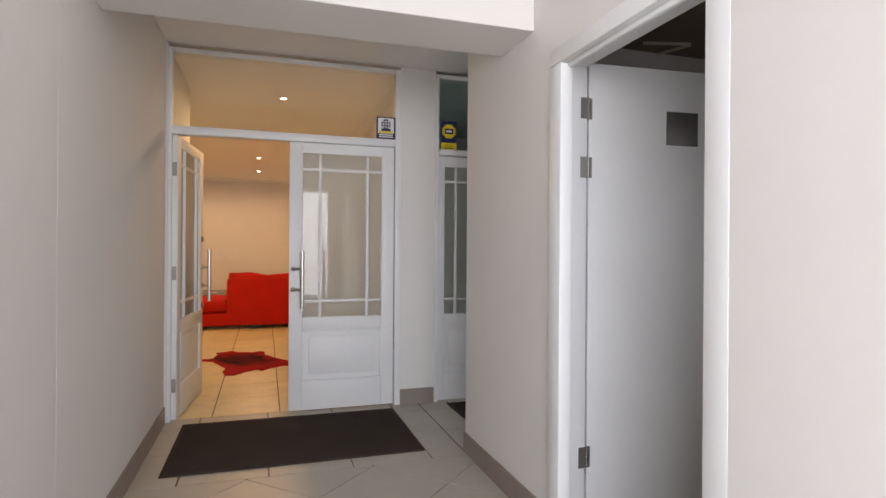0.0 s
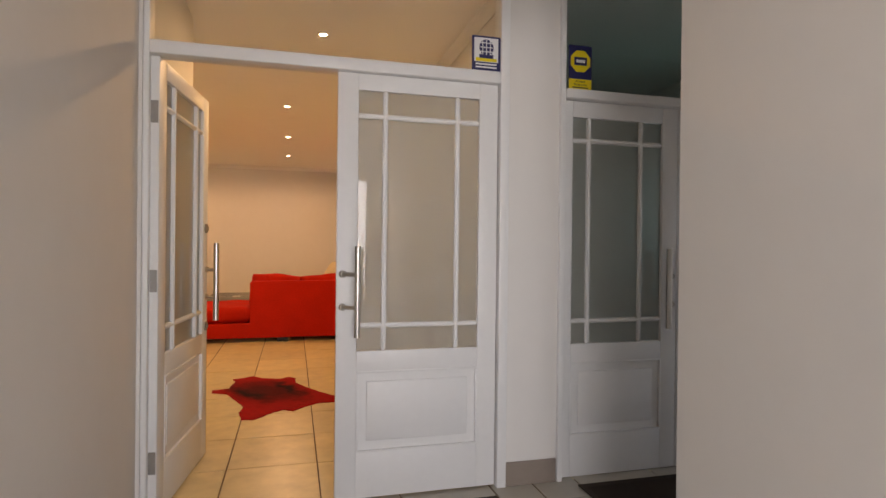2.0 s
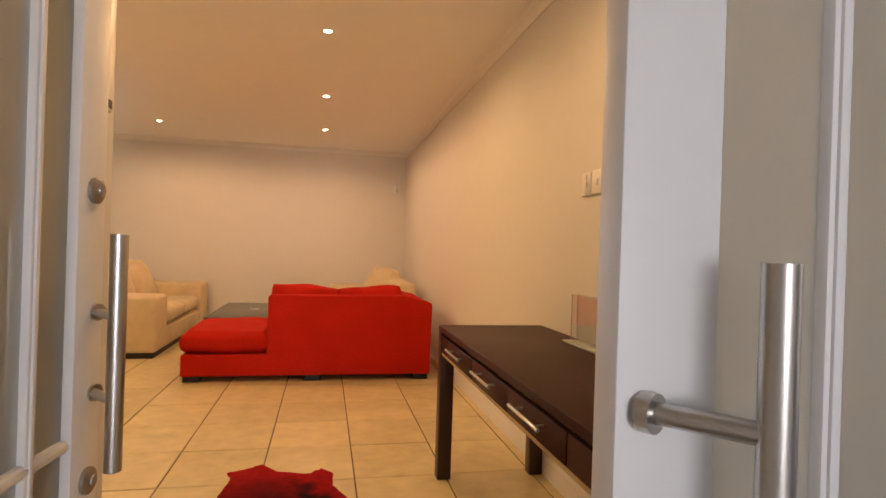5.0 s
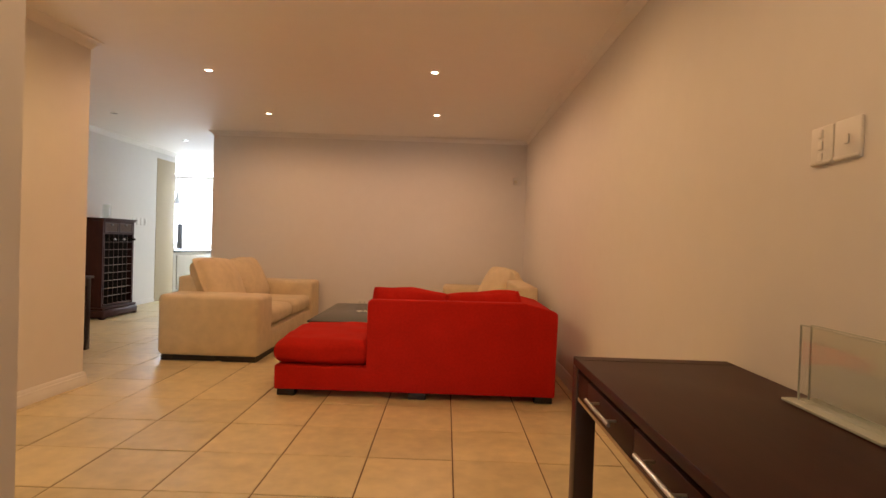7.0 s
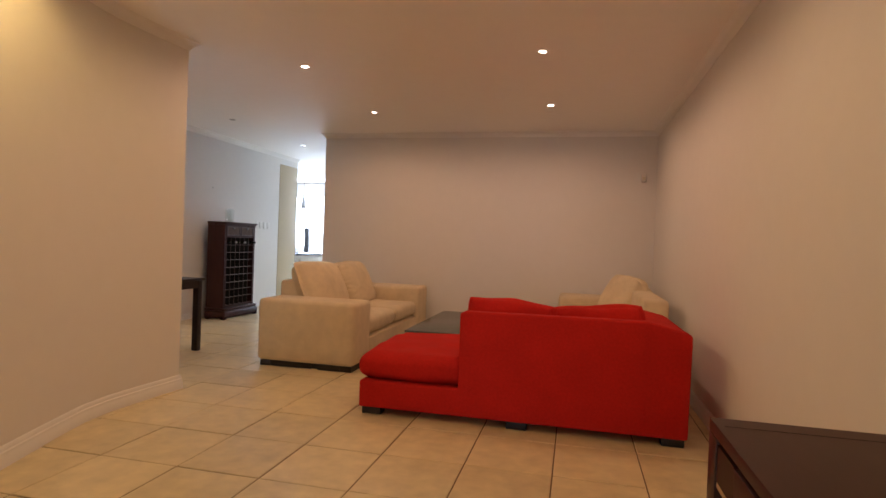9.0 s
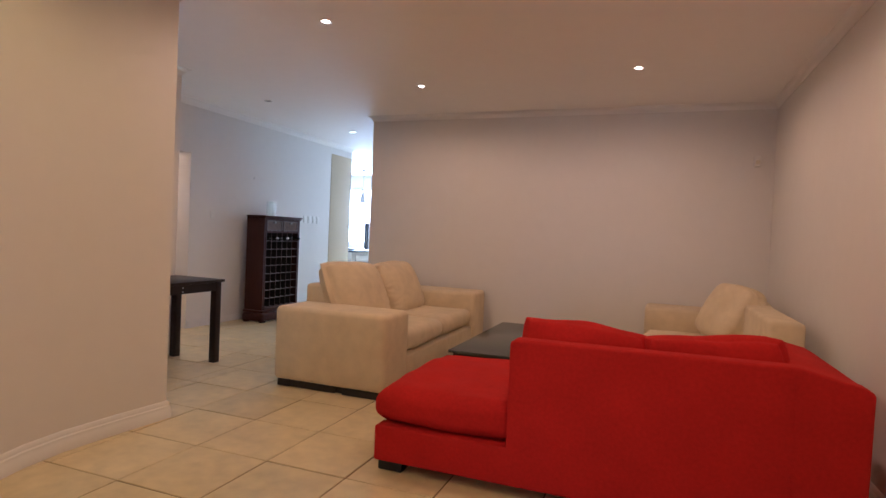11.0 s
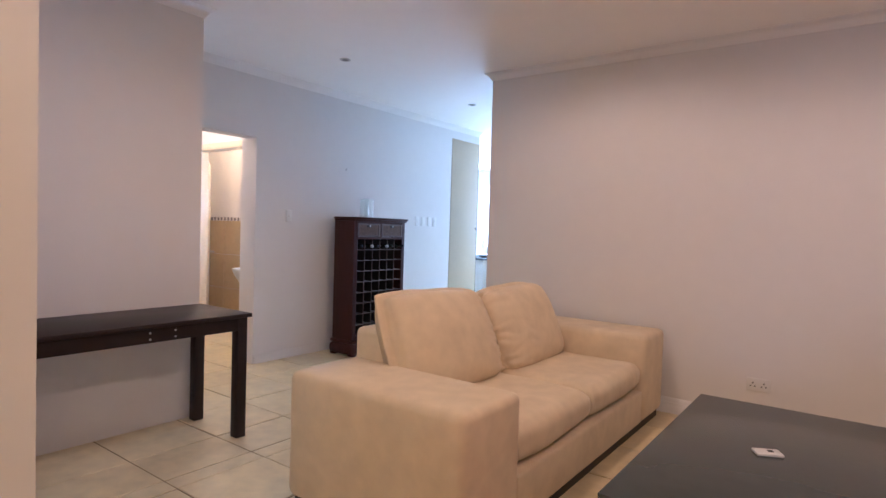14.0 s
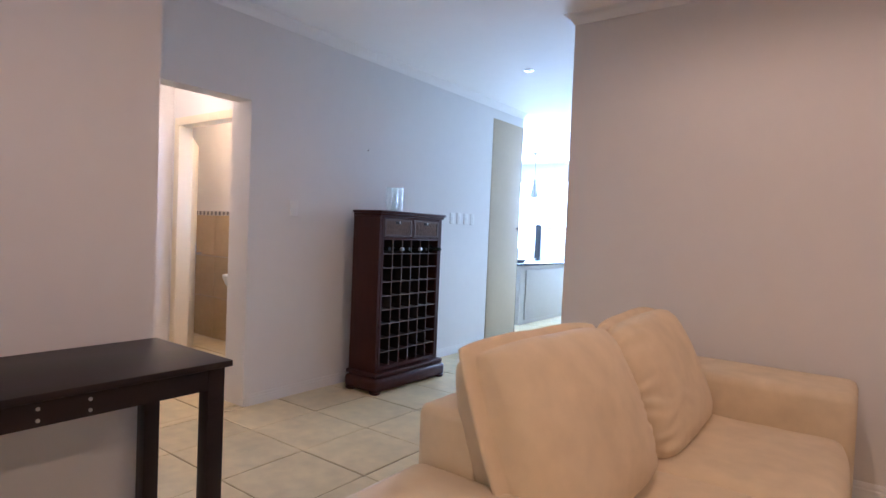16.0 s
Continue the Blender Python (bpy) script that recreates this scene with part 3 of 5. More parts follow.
def frame_set(name, x0, x1, label, jamb=0.052, jamb_l=None, bar=(2.092, 2.152)):
    """A white frame with a transom light over a pair of leaves."""
    fr = thing(name, label, "door frame", None, "", "structure")
    y0, y1 = 4.228, 4.328
    jl = jamb_l or jamb
    part("jamb", boxes((x0, x0 + jl, y0, y1, 0, 2.72), bevel=0.005), WHITE, fr)
    part("jamb", boxes((x1 - jamb, x1, y0, y1, 0, 2.72), bevel=0.005), WHITE, fr)
    part("head", boxes((x0 + jl, x1 - jamb, y0 + 0.001, y1 - 0.001, 2.685, 2.72), bevel=0.005), WHITE, fr)
    part("transom_bar", boxes((x0 + jl, x1 - jamb, y0 - 0.004, y1 - 0.001, *bar), bevel=0.006), WHITE, fr)
    pane = part("transom_pane", boxes((x0 + jl, x1 - jamb, 4.245, 4.251, bar[1] + 0.001, 2.684)), GLASS, fr, "clear transom glass")
    pane.visible_shadow = False
    return fr


door_frame = frame_set("door_frame_1", 1.18, 2.905, "white painted frame with a clear transom light", 0.050, 0.026)
door_frame_2 = frame_set("door_frame_2", 3.195, 4.70, "white painted frame of the side double door", 0.030, None, (2.050, 2.100))
LEAF = 0.820
right_leaf = glazed_leaf("door_1", LEAF, "closed white half-glazed door leaf with steel pull handle", pose(2.030, 4.258, 0.010), "latch")
# mirror the closed leaf's handle to its free edge
for ch in list(right_leaf.children):
    if ch.name.startswith("pull_handle"):
        bpy.data.objects.remove(ch)
for side, y in ((-1, 0.0), (1, 0.042)):
    bm = bmesh.new()
    cyl(bm, (0.094, y + side * 0.078, 0.80), (0.094, y + side * 0.078, 1.235), 0.0145)
    for z in (0.94, 1.10):
        cyl(bm, (0.028, y + side * 0.002, z), (0.094, y + side * 0.078, z), 0.0100)
        cyl(bm, (0.026, y, z), (0.033, y + side * 0.012, z), 0.018)
    part("pull_handle", bm, STEEL, right_leaf, "brushed steel pull bar", 40)
left_leaf = glazed_leaf("door_2", LEAF, "white half-glazed door leaf standing open into the room", pose(1.241, 4.262, 0.010, 0, 0, 83.4), "latch")
for ch in left_leaf.children:
    if ch.name.startswith("pane"):
        ch.visible_shadow = False
lock_roses(left_leaf, LEAF)
hinges(left_leaf, (0.25, 1.07, 1.83))
SIDE = 0.718
side_leaf = glazed_leaf("door_3", SIDE, "closed white half-glazed door leaf of the side room", pose(3.227, 4.268, 0.004), "latch", "side room doors", 0.060, 0.096, 1.955, 2.042, (0.18, 0.757))
side_leaf_b = glazed_leaf("door_4", SIDE, "closed white half-glazed door leaf of the side room", pose(3.949, 4.268, 0.004), "hinge", "side room doors", 0.096, 0.060, 1.955, 2.042, (0.18, 0.757))
lock_roses(side_leaf_b, 0.11)

# stickers on the transom glass
st = thing("security_sticker", "navy and white security sticker on the transom glass", "sticker", pose(2.700, 4.2435, 2.155) @ Matrix.Diagonal((1.03, 1, 1.12, 1)))
part("backing", boxes((0, 0.150, -0.001, 0.001, 0, 0.158)), NAVY, st)
part("white_panel", boxes((0.012, 0.138, -0.0022, -0.001, 0.040, 0.150)), PAPER, st, "white printed panel")
bm = bmesh.new()
bmesh.ops.create_uvsphere(bm, u_segments=16, v_segments=8, radius=0.038, matrix=Matrix.Translation((0.075, -0.003, 0.105)) @ Matrix.Diagonal((1, 0.02, 1, 1)))
part("emblem", bm, NAVY, st, "plain round navy emblem")
for k in (-0.02, 0.0, 0.02):
    part("emblem_line", boxes((0.042, 0.108, -0.0045, -0.0038, 0.104 + k, 0.108 + k), (0.073 + k, 0.077 + k, -0.0048, -0.0042, 0.072, 0.140)), PAPER, st)
bm = bmesh.new()
prism(bm, [(0.038, -0.0035), (0.112, -0.0035), (0.112, -0.0025), (0.038, -0.0025)], 0.056, 0.074)
part("emblem_foot", bm, NAVY, st)
part("lettering_bar", boxes((0.020, 0.130, -0.0032, -0.0022, 0.042, 0.058)), YELLOW, st, "yellow lettering bar")
for z in (0.026, 0.012):
    part("lettering_bar", boxes((0.020, 0.130, -0.0022, -0.001, z, z + 0.007)), PAPER, st)

st = thing("alarm_sticker", "navy and yellow octagonal alarm company sticker", "sticker", pose(3.245, 4.2435, 2.103))
part("backing", boxes((0, 0.135, -0.001, 0.001, 0.055, 0.235)), NAVY, st)
part("yellow_strip", boxes((0, 0.135, -0.001, 0.001, 0, 0.054)), YELLOW, st)
oct_out = [(0.0675 + 0.062 * math.cos(radians(22.5 + 45 * k)), 0.150 + 0.062 * math.sin(radians(22.5 + 45 * k))) for k in range(8)]
bm = bmesh.new()
prism(bm, oct_out, 0.001, 0.0022)
part("octagon", bm, YELLOW, st, "yellow octagon", None, pose(0, 0, 0, 90, 0, 0))
part("emblem", boxes((0.030, 0.105, -0.0035, -0.0022, 0.128, 0.172)), NAVY, st)
part("lettering_bar", boxes((0.042, 0.093, -0.0045, -0.0035, 0.142, 0.158)), PAPER, st)
def lettering(text, size, mat, parent, x, z):
    """Flat upright letters, centred, facing local -y."""
    cu = bpy.data.curves.new("lettering", "FONT")
    cu.body, cu.size, cu.align_x, cu.extrude = text, size, "CENTER", 0.0003
    tmp = bpy.data.objects.new("lettering", cu)
    me = bpy.data.meshes.new_from_object(tmp)
    bpy.data.objects.remove(tmp)
    me.materials.clear()
    me.materials.append(mat)
    ob = new("lettering", me)
    ob.parent = parent
    ob.matrix_local = pose(x, -0.0016, z, 90, 0, 0)
    return tagged(ob, "dark printed words")


lettering("Armed", 0.020, DARK, st, 0.0675, 0.036)
lettering("Response", 0.020, DARK, st, 0.0675, 0.019)
part("lettering_bar", boxes((0.022, 0.113, -0.002, -0.001, 0.006, 0.012)), DARK, st)

# side door of the utility room
uf = thing("door_frame_3", "white painted steel door frame in the porch wall", "door frame", None, "", "structure")
part("jamb", boxes((3.042, 3.10, 1.885, 1.985, 0, 2.07), (3.1005, 3.272, 2.046, 2.10, 0, 2.16), bevel=0.006), WHITE, uf)
part("jamb", boxes((3.0575, 3.228, 0.985, 1.080, 0, 2.07), bevel=0.006), WHITE, uf)
part("head", boxes((3.042, 3.10, 0.985, 1.985, 2.0715, 2.145), (3.10, 3.272, 1.075, 2.10, 2.120, 2.20), (3.075, 3.10, 1.075, 1.885, 2.050, 2.0715), bevel=0.006), WHITE, uf)
ud = thing("door_5", "plain white flush door standing open into the utility room", "door", pose(3.282, 2.095, 0.012, 0, 0, -4), "", "structure")
part("leaf", boxes((0.006, 0.955, -0.04, 0.0, 0, 2.13), bevel=0.003), WHITE, ud)
part("dark_plate", boxes((0.415, 0.587, -0.046, -0.04, 1.768, 1.930), bevel=0.002), GREYPLATE, ud, "dark grey square plate")
part("lock_plate", boxes((0.845, 0.935, -0.047, -0.04, 1.145, 1.312), bevel=0.002), GREYPLATE, ud)
for z in (0.30, 1.643, 1.916):
    bm = boxes((-0.042, -0.004, -0.055, -0.050, z - 0.048, z + 0.048), (0.004, 0.020, -0.046, -0.0405, z - 0.048, z + 0.048))
    for k in range(5):
        cyl(bm, (0.0, -0.046, z - 0.048 + 0.0192 * k + 0.001), (0.0, -0.046, z - 0.048 + 0.0192 * k + 0.018), 0.008, 10)
    part("hinge", bm, DULL_STEEL, ud, "dull steel hinge")

# surface conduit on the utility ceiling
cd = thing("ceiling_conduit", "pale surface conduit on the dark ceiling", "conduit", pose(4.45, 2.72, 2.60))
for k, (l, a) in enumerate(((0.32, 165), (0.23, 113))):
    part("conduit", boxes((0.012, l, -0.009, 0.009, -0.016 - 0.001 * k, 0), bevel=0.003), IVORY, cd, "", 35, pose(0, 0, 0, 0, 0, a))

# mats
def floor_mat(label, x0, x1, y0, y1):
    bm = boxes((x0, x1, y0, y1, 0.0, 0.010), bevel=0.004)
    ob = new("door_mat", mesh_of("door_mat", bm, MAT))
    tagged(ob, label, "mat")
    ribs = bmesh.new()
    n = int((y1 - y0 - 0.06) / 0.012)
    for k in range(n):
        y = y0 + 0.03 + k * 0.012
        box(ribs, x0 + 0.03, x1 - 0.03, y, y + 0.006, 0.0098, 0.0125)
    part("ribs", ribs, MAT, ob)
    return ob


floor_mat("dark brown ribbed mat on the porch tiles", 1.30, 2.82, 3.17, 4.135)
floor_mat("dark brown ribbed mat before the side door", 3.28, 4.55, 3.72, 4.16)


# ---- red chaise sofa ----
def red_sofa():
    s = thing("chaise_sofa", "bright red suede sofa with open chaise end", "sofa", pose(0, 0, 0))
    bm = boxes((0.575, 2.515, 9.186, 10.02, 0.057, 0.245), bevel=0.02)
    part("base", bm, RED, s, smooth=60)
    bm = bmesh.new()
    prism(bm, [(0.572, 0.055), (2.785, 0.055), (2.793, 0.712), (2.772, 0.732), (2.53, 0.792), (1.315, 0.783), (1.292, 0.765), (1.292, 0.245), (0.572, 0.245)], 0, 0.11)
    bmesh.ops.bevel(bm, geom=bm.edges[:], offset=0.038, segments=5, affect="EDGES", profile=0.5, clamp_overlap=True)
    part("backrest", bm, RED, s, smooth=60, m=Matrix(((1, 0, 0, 0), (0, 0, -1, 9.184), (0, 1, 0, 0), (0, 0, 0, 1))))
    part("back_seam", boxes((2.512, 2.5145, 9.0725, 9.0765, 0.08, 0.76)), RED, s, "stitched seam at the arm")
    bm = bmesh.new()
    prism(bm, [(2.516, 0.055), (2.785, 0.055), (2.792, 0.705), (2.770, 0.728), (2.535, 0.782), (2.516, 0.775)], 0, 0.908)
    bmesh.ops.bevel(bm, geom=bm.edges[:], offset=0.014, segments=2, affect="EDGES")
    part("arm", bm, RED, s, smooth=60, m=Matrix(((1, 0, 0, 0), (0, 0, -1, 10.096), (0, 1, 0, 0), (0, 0, 0, 1))))
    bm = pillow(bmesh.new(), 0.785, 1.10, 0.225, 0.20, 0.007, 3, corner=0.05)
    part("chaise_cushion", bm, RED, s, "rounded red chaise cushion", 180, pose(0.928, 9.640, 0.340))
    for k, x in enumerate((1.60, 2.21)):
        bm = pillow(bmesh.new(), 0.61, 0.75, 0.20, 0.25, 0.006, 5 + k)
        part("seat_cushion", bm, RED, s, "", 180, pose(x, 9.66, 0.34))
    for k, (x, w, tilt) in enumerate(((1.605, 0.66, 3.8), (2.22, 0.66, -4.5))):
        bm = pillow(bmesh.new(), w, 0.50, 0.26, 0.42, 0.018, 8 + k, n=40, corner=0.09, pinch=0.02, gather=0.022)
        part("back_cushion", bm, RED, s, "plump red back cushion", 180, pose(x, 9.315, 0.615, 78, 0, 0) @ pose(0, 0, 0, 0, 0, -tilt))
    for x, y in ((0.66, 9.15), (1.70, 9.15), (2.70, 9.15), (0.66, 9.93), (2.70, 10.02)):
        bm = bmesh.new()
        box(bm, x - 0.07, x + 0.07, y - 0.05, y + 0.05, 0, 0.058, bevel=0.006)
        part("foot", bm, BLACK, s, "black wooden foot")
    return s


red_sofa()


# ---- cream sofas ----
def loveseat(m, label, single=False):
    """Faces local +x; origin at the middle of its footprint."""
    s = thing("loveseat", label, "sofa", m, "cream sofas")
    L, D, A = 2.65, 1.00, 0.45
    y0, y1, x0, x1 = -L / 2, L / 2, -D / 2, D / 2
    for a in (y0, y1 - A):
        bm = boxes((x0, x1, a, a + A, 0.055, 0.65), bevel=0.04)
        bmesh.ops.subdivide_edges(bm, edges=[e for e in bm.edges if e.calc_length() > 0.3], cuts=4, use_grid_fill=True)
        part("arm", bm, CREAM, s, smooth=60)
    part("back", boxes((x0 - 0.02, x0 + 0.20, y0 + A + 0.002, y1 - A - 0.002, 0.055, 0.80), bevel=0.03), CREAM, s, smooth=60)
    part("seat_base", boxes((x0 + 0.20, x1 - 0.012, y0 + A, y1 - A, 0.056, 0.275), bevel=0.015), CREAM, s, smooth=60)
    w = (L - 2 * A) / 2
    if single:
        bm = pillow(bmesh.new(), 0.80, 2 * w + 0.008, 0.185, 0.14, 0.005, 24, corner=0.04)
        part("seat_cushion", bm, CREAM, s, "long cream seat cushion", 180, pose(0.090, 0, 0.358))
        bm = pillow(bmesh.new(), 0.60, 0.64, 0.32, 0.75, 0.010, 36, n=32, corner=0.24, pinch=0.0, gather=0.012)
        part("scatter_cushion", bm, CREAM, s, "loose cream cushion leaning on one corner", 180, pose(-0.24, -0.50, 0.665, 0, 0, 30) @ pose(0, 0, 0, 0, -118, 0) @ pose(0, 0, 0, 0, 0, 8))
    for k in (() if single else (0, 1)):
        bm = pillow(bmesh.new(), 0.80, w + 0.008, 0.20, 0.16, 0.005, 20 + k, corner=0.05)
        part("seat_cushion", bm, CREAM, s, "", 180, pose(0.090, y0 + A + w * (k + 0.5), 0.380))
        bm = pillow(bmesh.new(), 0.62, w + 0.06, 0.33, 0.90, 0.005, 30 + k, n=60, corner=0.07 + 0.06 * k, gather=0.12, sides=((0.04, 0.35), (1.0, 0.10))[k], full=2.4)
        part("back_cushion", bm, CREAM, s, "plump wrinkled cream back cushion", 180, pose(-0.235, y0 + A + w * (k + 0.5) - 0.035 + 0.02 * k, 0.705 - 0.022 * k, 0, -114, 0) @ pose(0, 0, 0, 0, 0, 2 - 3 * k))
    part("front_foot", boxes((x0 + 0.63, x1 - 0.142, y0 + 0.028, y0 + 0.061, 0, 0.0545), bevel=0.003), BLACK, s, "black wooden foot")
    for x in (x0 + 0.03, x1 - 0.14):
        part("plinth", boxes((x, x + 0.11, y0 + 0.03, y1 - 0.03, 0, 0.0545)), BLACK, s, "black wooden plinth")
    part("plinth", boxes((x0 + 0.142, x1 - 0.142, y0 + 0.062, y0 + 0.10, 0, 0.0545), (x0 + 0.142, x0 + 0.56, y0 + 0.038, y0 + 0.061, 0, 0.0545)), BLACK, s, "black wooden plinth")
    part("plinth", boxes((x0 + 0.142, x1 - 0.142, y1 - 0.10, y1 - 0.032, 0, 0.0545)), BLACK, s, "black wooden plinth")
    return s


first = loveseat(pose(-0.42, 11.495, 0), "cream suede two-seat sofa with plump back cushions")
second = loveseat(pose(2.37, 11.53, 0, 0, 0, 180), "cream suede sofa along the wall with one loose cushion", True)


# ---- tables ----
def coffee_table():
    s = thing("coffee_table", "low black coffee table with dark glass top", "table", pose(1.01, 11.26, 0))
    part("glass_top", boxes((-0.52, 0.52, -0.83, 0.83, 0.382, 0.402), bevel=0.003), BLACK_GLASS, s, "dark glass top")
    part("apron", boxes((-0.49, 0.49, -0.80, -0.76, 0.27, 0.38), (-0.49, 0.49, 0.76, 0.80, 0.27, 0.38), (-0.49, -0.45, -0.76, 0.76, 0.27, 0.38), (0.45, 0.49, -0.76, 0.76, 0.27, 0.38), bevel=0.003), BLACK, s)
    for x in (-0.45, 0.45):
        for y in (-0.76, 0.76):
            part("leg", boxes((x - 0.04, x + 0.04, y - 0.04, y + 0.04, 0, 0.268), bevel=0.004), BLACK, s)
    return s


coffee_table()
c = thing("remote_control", "small white card-sized remote on the glass table", "remote", pose(0.93, 11.27, 0.402, 0, 0, 28))
part("body", boxes((-0.055, 0.055, -0.036, 0.036, 0, 0.013), bevel=0.005), PLASTIC, c)
part("buttons", boxes((0.0, 0.022, -0.010, 0.012, 0.0125, 0.0150)), DARK, c)


def console():
    s = thing("console_table", "long dark wood console table with three drawers", "table", pose(0, 0, 0))
    x0, x1, y0, y1, h = 2.405, 3.005, 4.95, 6.855, 0.827
    part("top", boxes((x0, x1, y0, y1, h - 0.032, h), bevel=0.003), WENGE, s)
    part("end_strip", boxes((x0 + 0.02, x1 - 0.01, y1 - 0.075, y1 - 0.072, h, h + 0.0008)), BLACK, s)
    for x in (x0, x1 - 0.075):
        for y in (y0, y1 - 0.075):
            part("leg", boxes((x, x + 0.075, y, y + 0.075, 0, h - 0.033), bevel=0.003), WENGE_X, s)
    w, ys = 0.485, 5.175
    part("fixed_front", boxes((x0 + 0.004, x0 + 0.022, y0 + 0.076, ys - 0.003, h - 0.137, h - 0.047)), WENGE, s)
    part("fixed_front", boxes((x0 + 0.004, x0 + 0.022, ys + 3 * w + 0.003, y1 - 0.076, h - 0.137, h - 0.047)), WENGE, s)
    part("rail", boxes((x0 + 0.022, x1 - 0.02, y0 + 0.076, y1 - 0.076, h - 0.045, h - 0.033)), WENGE, s)
    part("bottom_board", boxes((x0 + 0.004, x1 - 0.08, y0 + 0.076, y1 - 0.076, h - 0.153, h - 0.139), bevel=0.002), PINE, s, "pale wood underside board")
    part("side_rail", boxes((x0 + 0.076, x1 - 0.076, y1 - 0.065, y1 - 0.030, h - 0.14, h - 0.033)), WENGE, s)
    part("back_rail", boxes((x1 - 0.05, x1 - 0.02, y0 + 0.076, y1 - 0.076, h - 0.138, h - 0.046)), WENGE, s)
    for k in range(3):
        a = ys + k * w
        d = part("drawer", boxes((x0 + 0.002, x0 + 0.022, a + 0.003, a + w - 0.003, h - 0.137, h - 0.047), bevel=0.002), WENGE, s)
        bm = bmesh.new()
        cy = a + w / 2
        cyl(bm, (x0 - 0.032, cy - 0.13, h - 0.078), (x0 - 0.032, cy + 0.13, h - 0.078), 0.0062, 14)
        for yy in (cy - 0.09, cy + 0.09):
            cyl(bm, (x0 - 0.032, yy, h - 0.078), (x0 + 0.003, yy, h - 0.078), 0.0045, 12)
        part("bar_handle", bm, STEEL, d, "slim steel bar handle", 40)
    return s


console()
g = thing("glass_stand", "clear glass card stand on a glass foot", "ornament", pose(0, 0, 0.827))
part("foot", boxes((2.885, 2.99, 5.915, 6.300, 0.0015, 0.0105), bevel=0.003), material("green_edge_glass", (0.46, 0.50, 0.45), 0.08, var=0.05, bump=0), g, "pale green glass foot")
for x in (2.915, 2.945):
    p = part("pane", boxes((x, x + 0.005, 5.945, 6.270, 0.012, 0.225)), GLASS, g, "clear glass pane")
    p.visible_shadow = False
    part("pane_edge", boxes((x, x + 0.005, 5.943, 5.945, 0.012, 0.226), (x, x + 0.005, 6.270, 6.272, 0.012, 0.226), (x, x + 0.005, 5.945, 6.270, 0.225, 0.227)), bpy.data.materials["green_edge_glass"], g, "greenish polished glass edge")


def side_table():
    s = thing("side_table", "dark brown wooden table against the wall", "table", pose(0, 0, 0))
    x0, x1, y0, y1, h = -2.395, -1.815, 9.36, 10.60, 0.775
    part("tabletop", boxes((x0, x1, y0, y1, h - 0.024, h), bevel=0.003), TABLE_WOOD, s)
    for x in (x0 + 0.02, x1 - 0.085):
        for y in (y0 + 0.02, y1 - 0.085):
            part("leg", boxes((x, x + 0.065, y, y + 0.065, 0, h - 0.0245), bevel=0.003), TABLE_WOOD, s)
    part("apron", boxes((x1 - 0.045, x1 - 0.022, y0 + 0.086, y1 - 0.086, h - 0.104, h - 0.0245)), TABLE_WOOD, s)
    part("apron", boxes((x0 + 0.022, x0 + 0.045, y0 + 0.086, y1 - 0.086, h - 0.104, h - 0.0245)), TABLE_WOOD, s)
    part("apron", boxes((x0 + 0.086, x1 - 0.086, y1 - 0.045, y1 - 0.022, h - 0.104, h - 0.0245)), TABLE_WOOD, s)
    part("apron", boxes((x0 + 0.086, x1 - 0.086, y0 + 0.022, y0 + 0.045, h - 0.104, h - 0.0245)), TABLE_WOOD, s)
    for y in (9.98, 10.12):
        for z in (h - 0.05, h - 0.085):
            bm = bmesh.new()
            cyl(bm, (x1 - 0.022, y, z), (x1 - 0.0195, y, z), 0.006, 12)
            part("bolt_head", bm, STEEL, s, "small steel bolt head")
    return s


side_table()


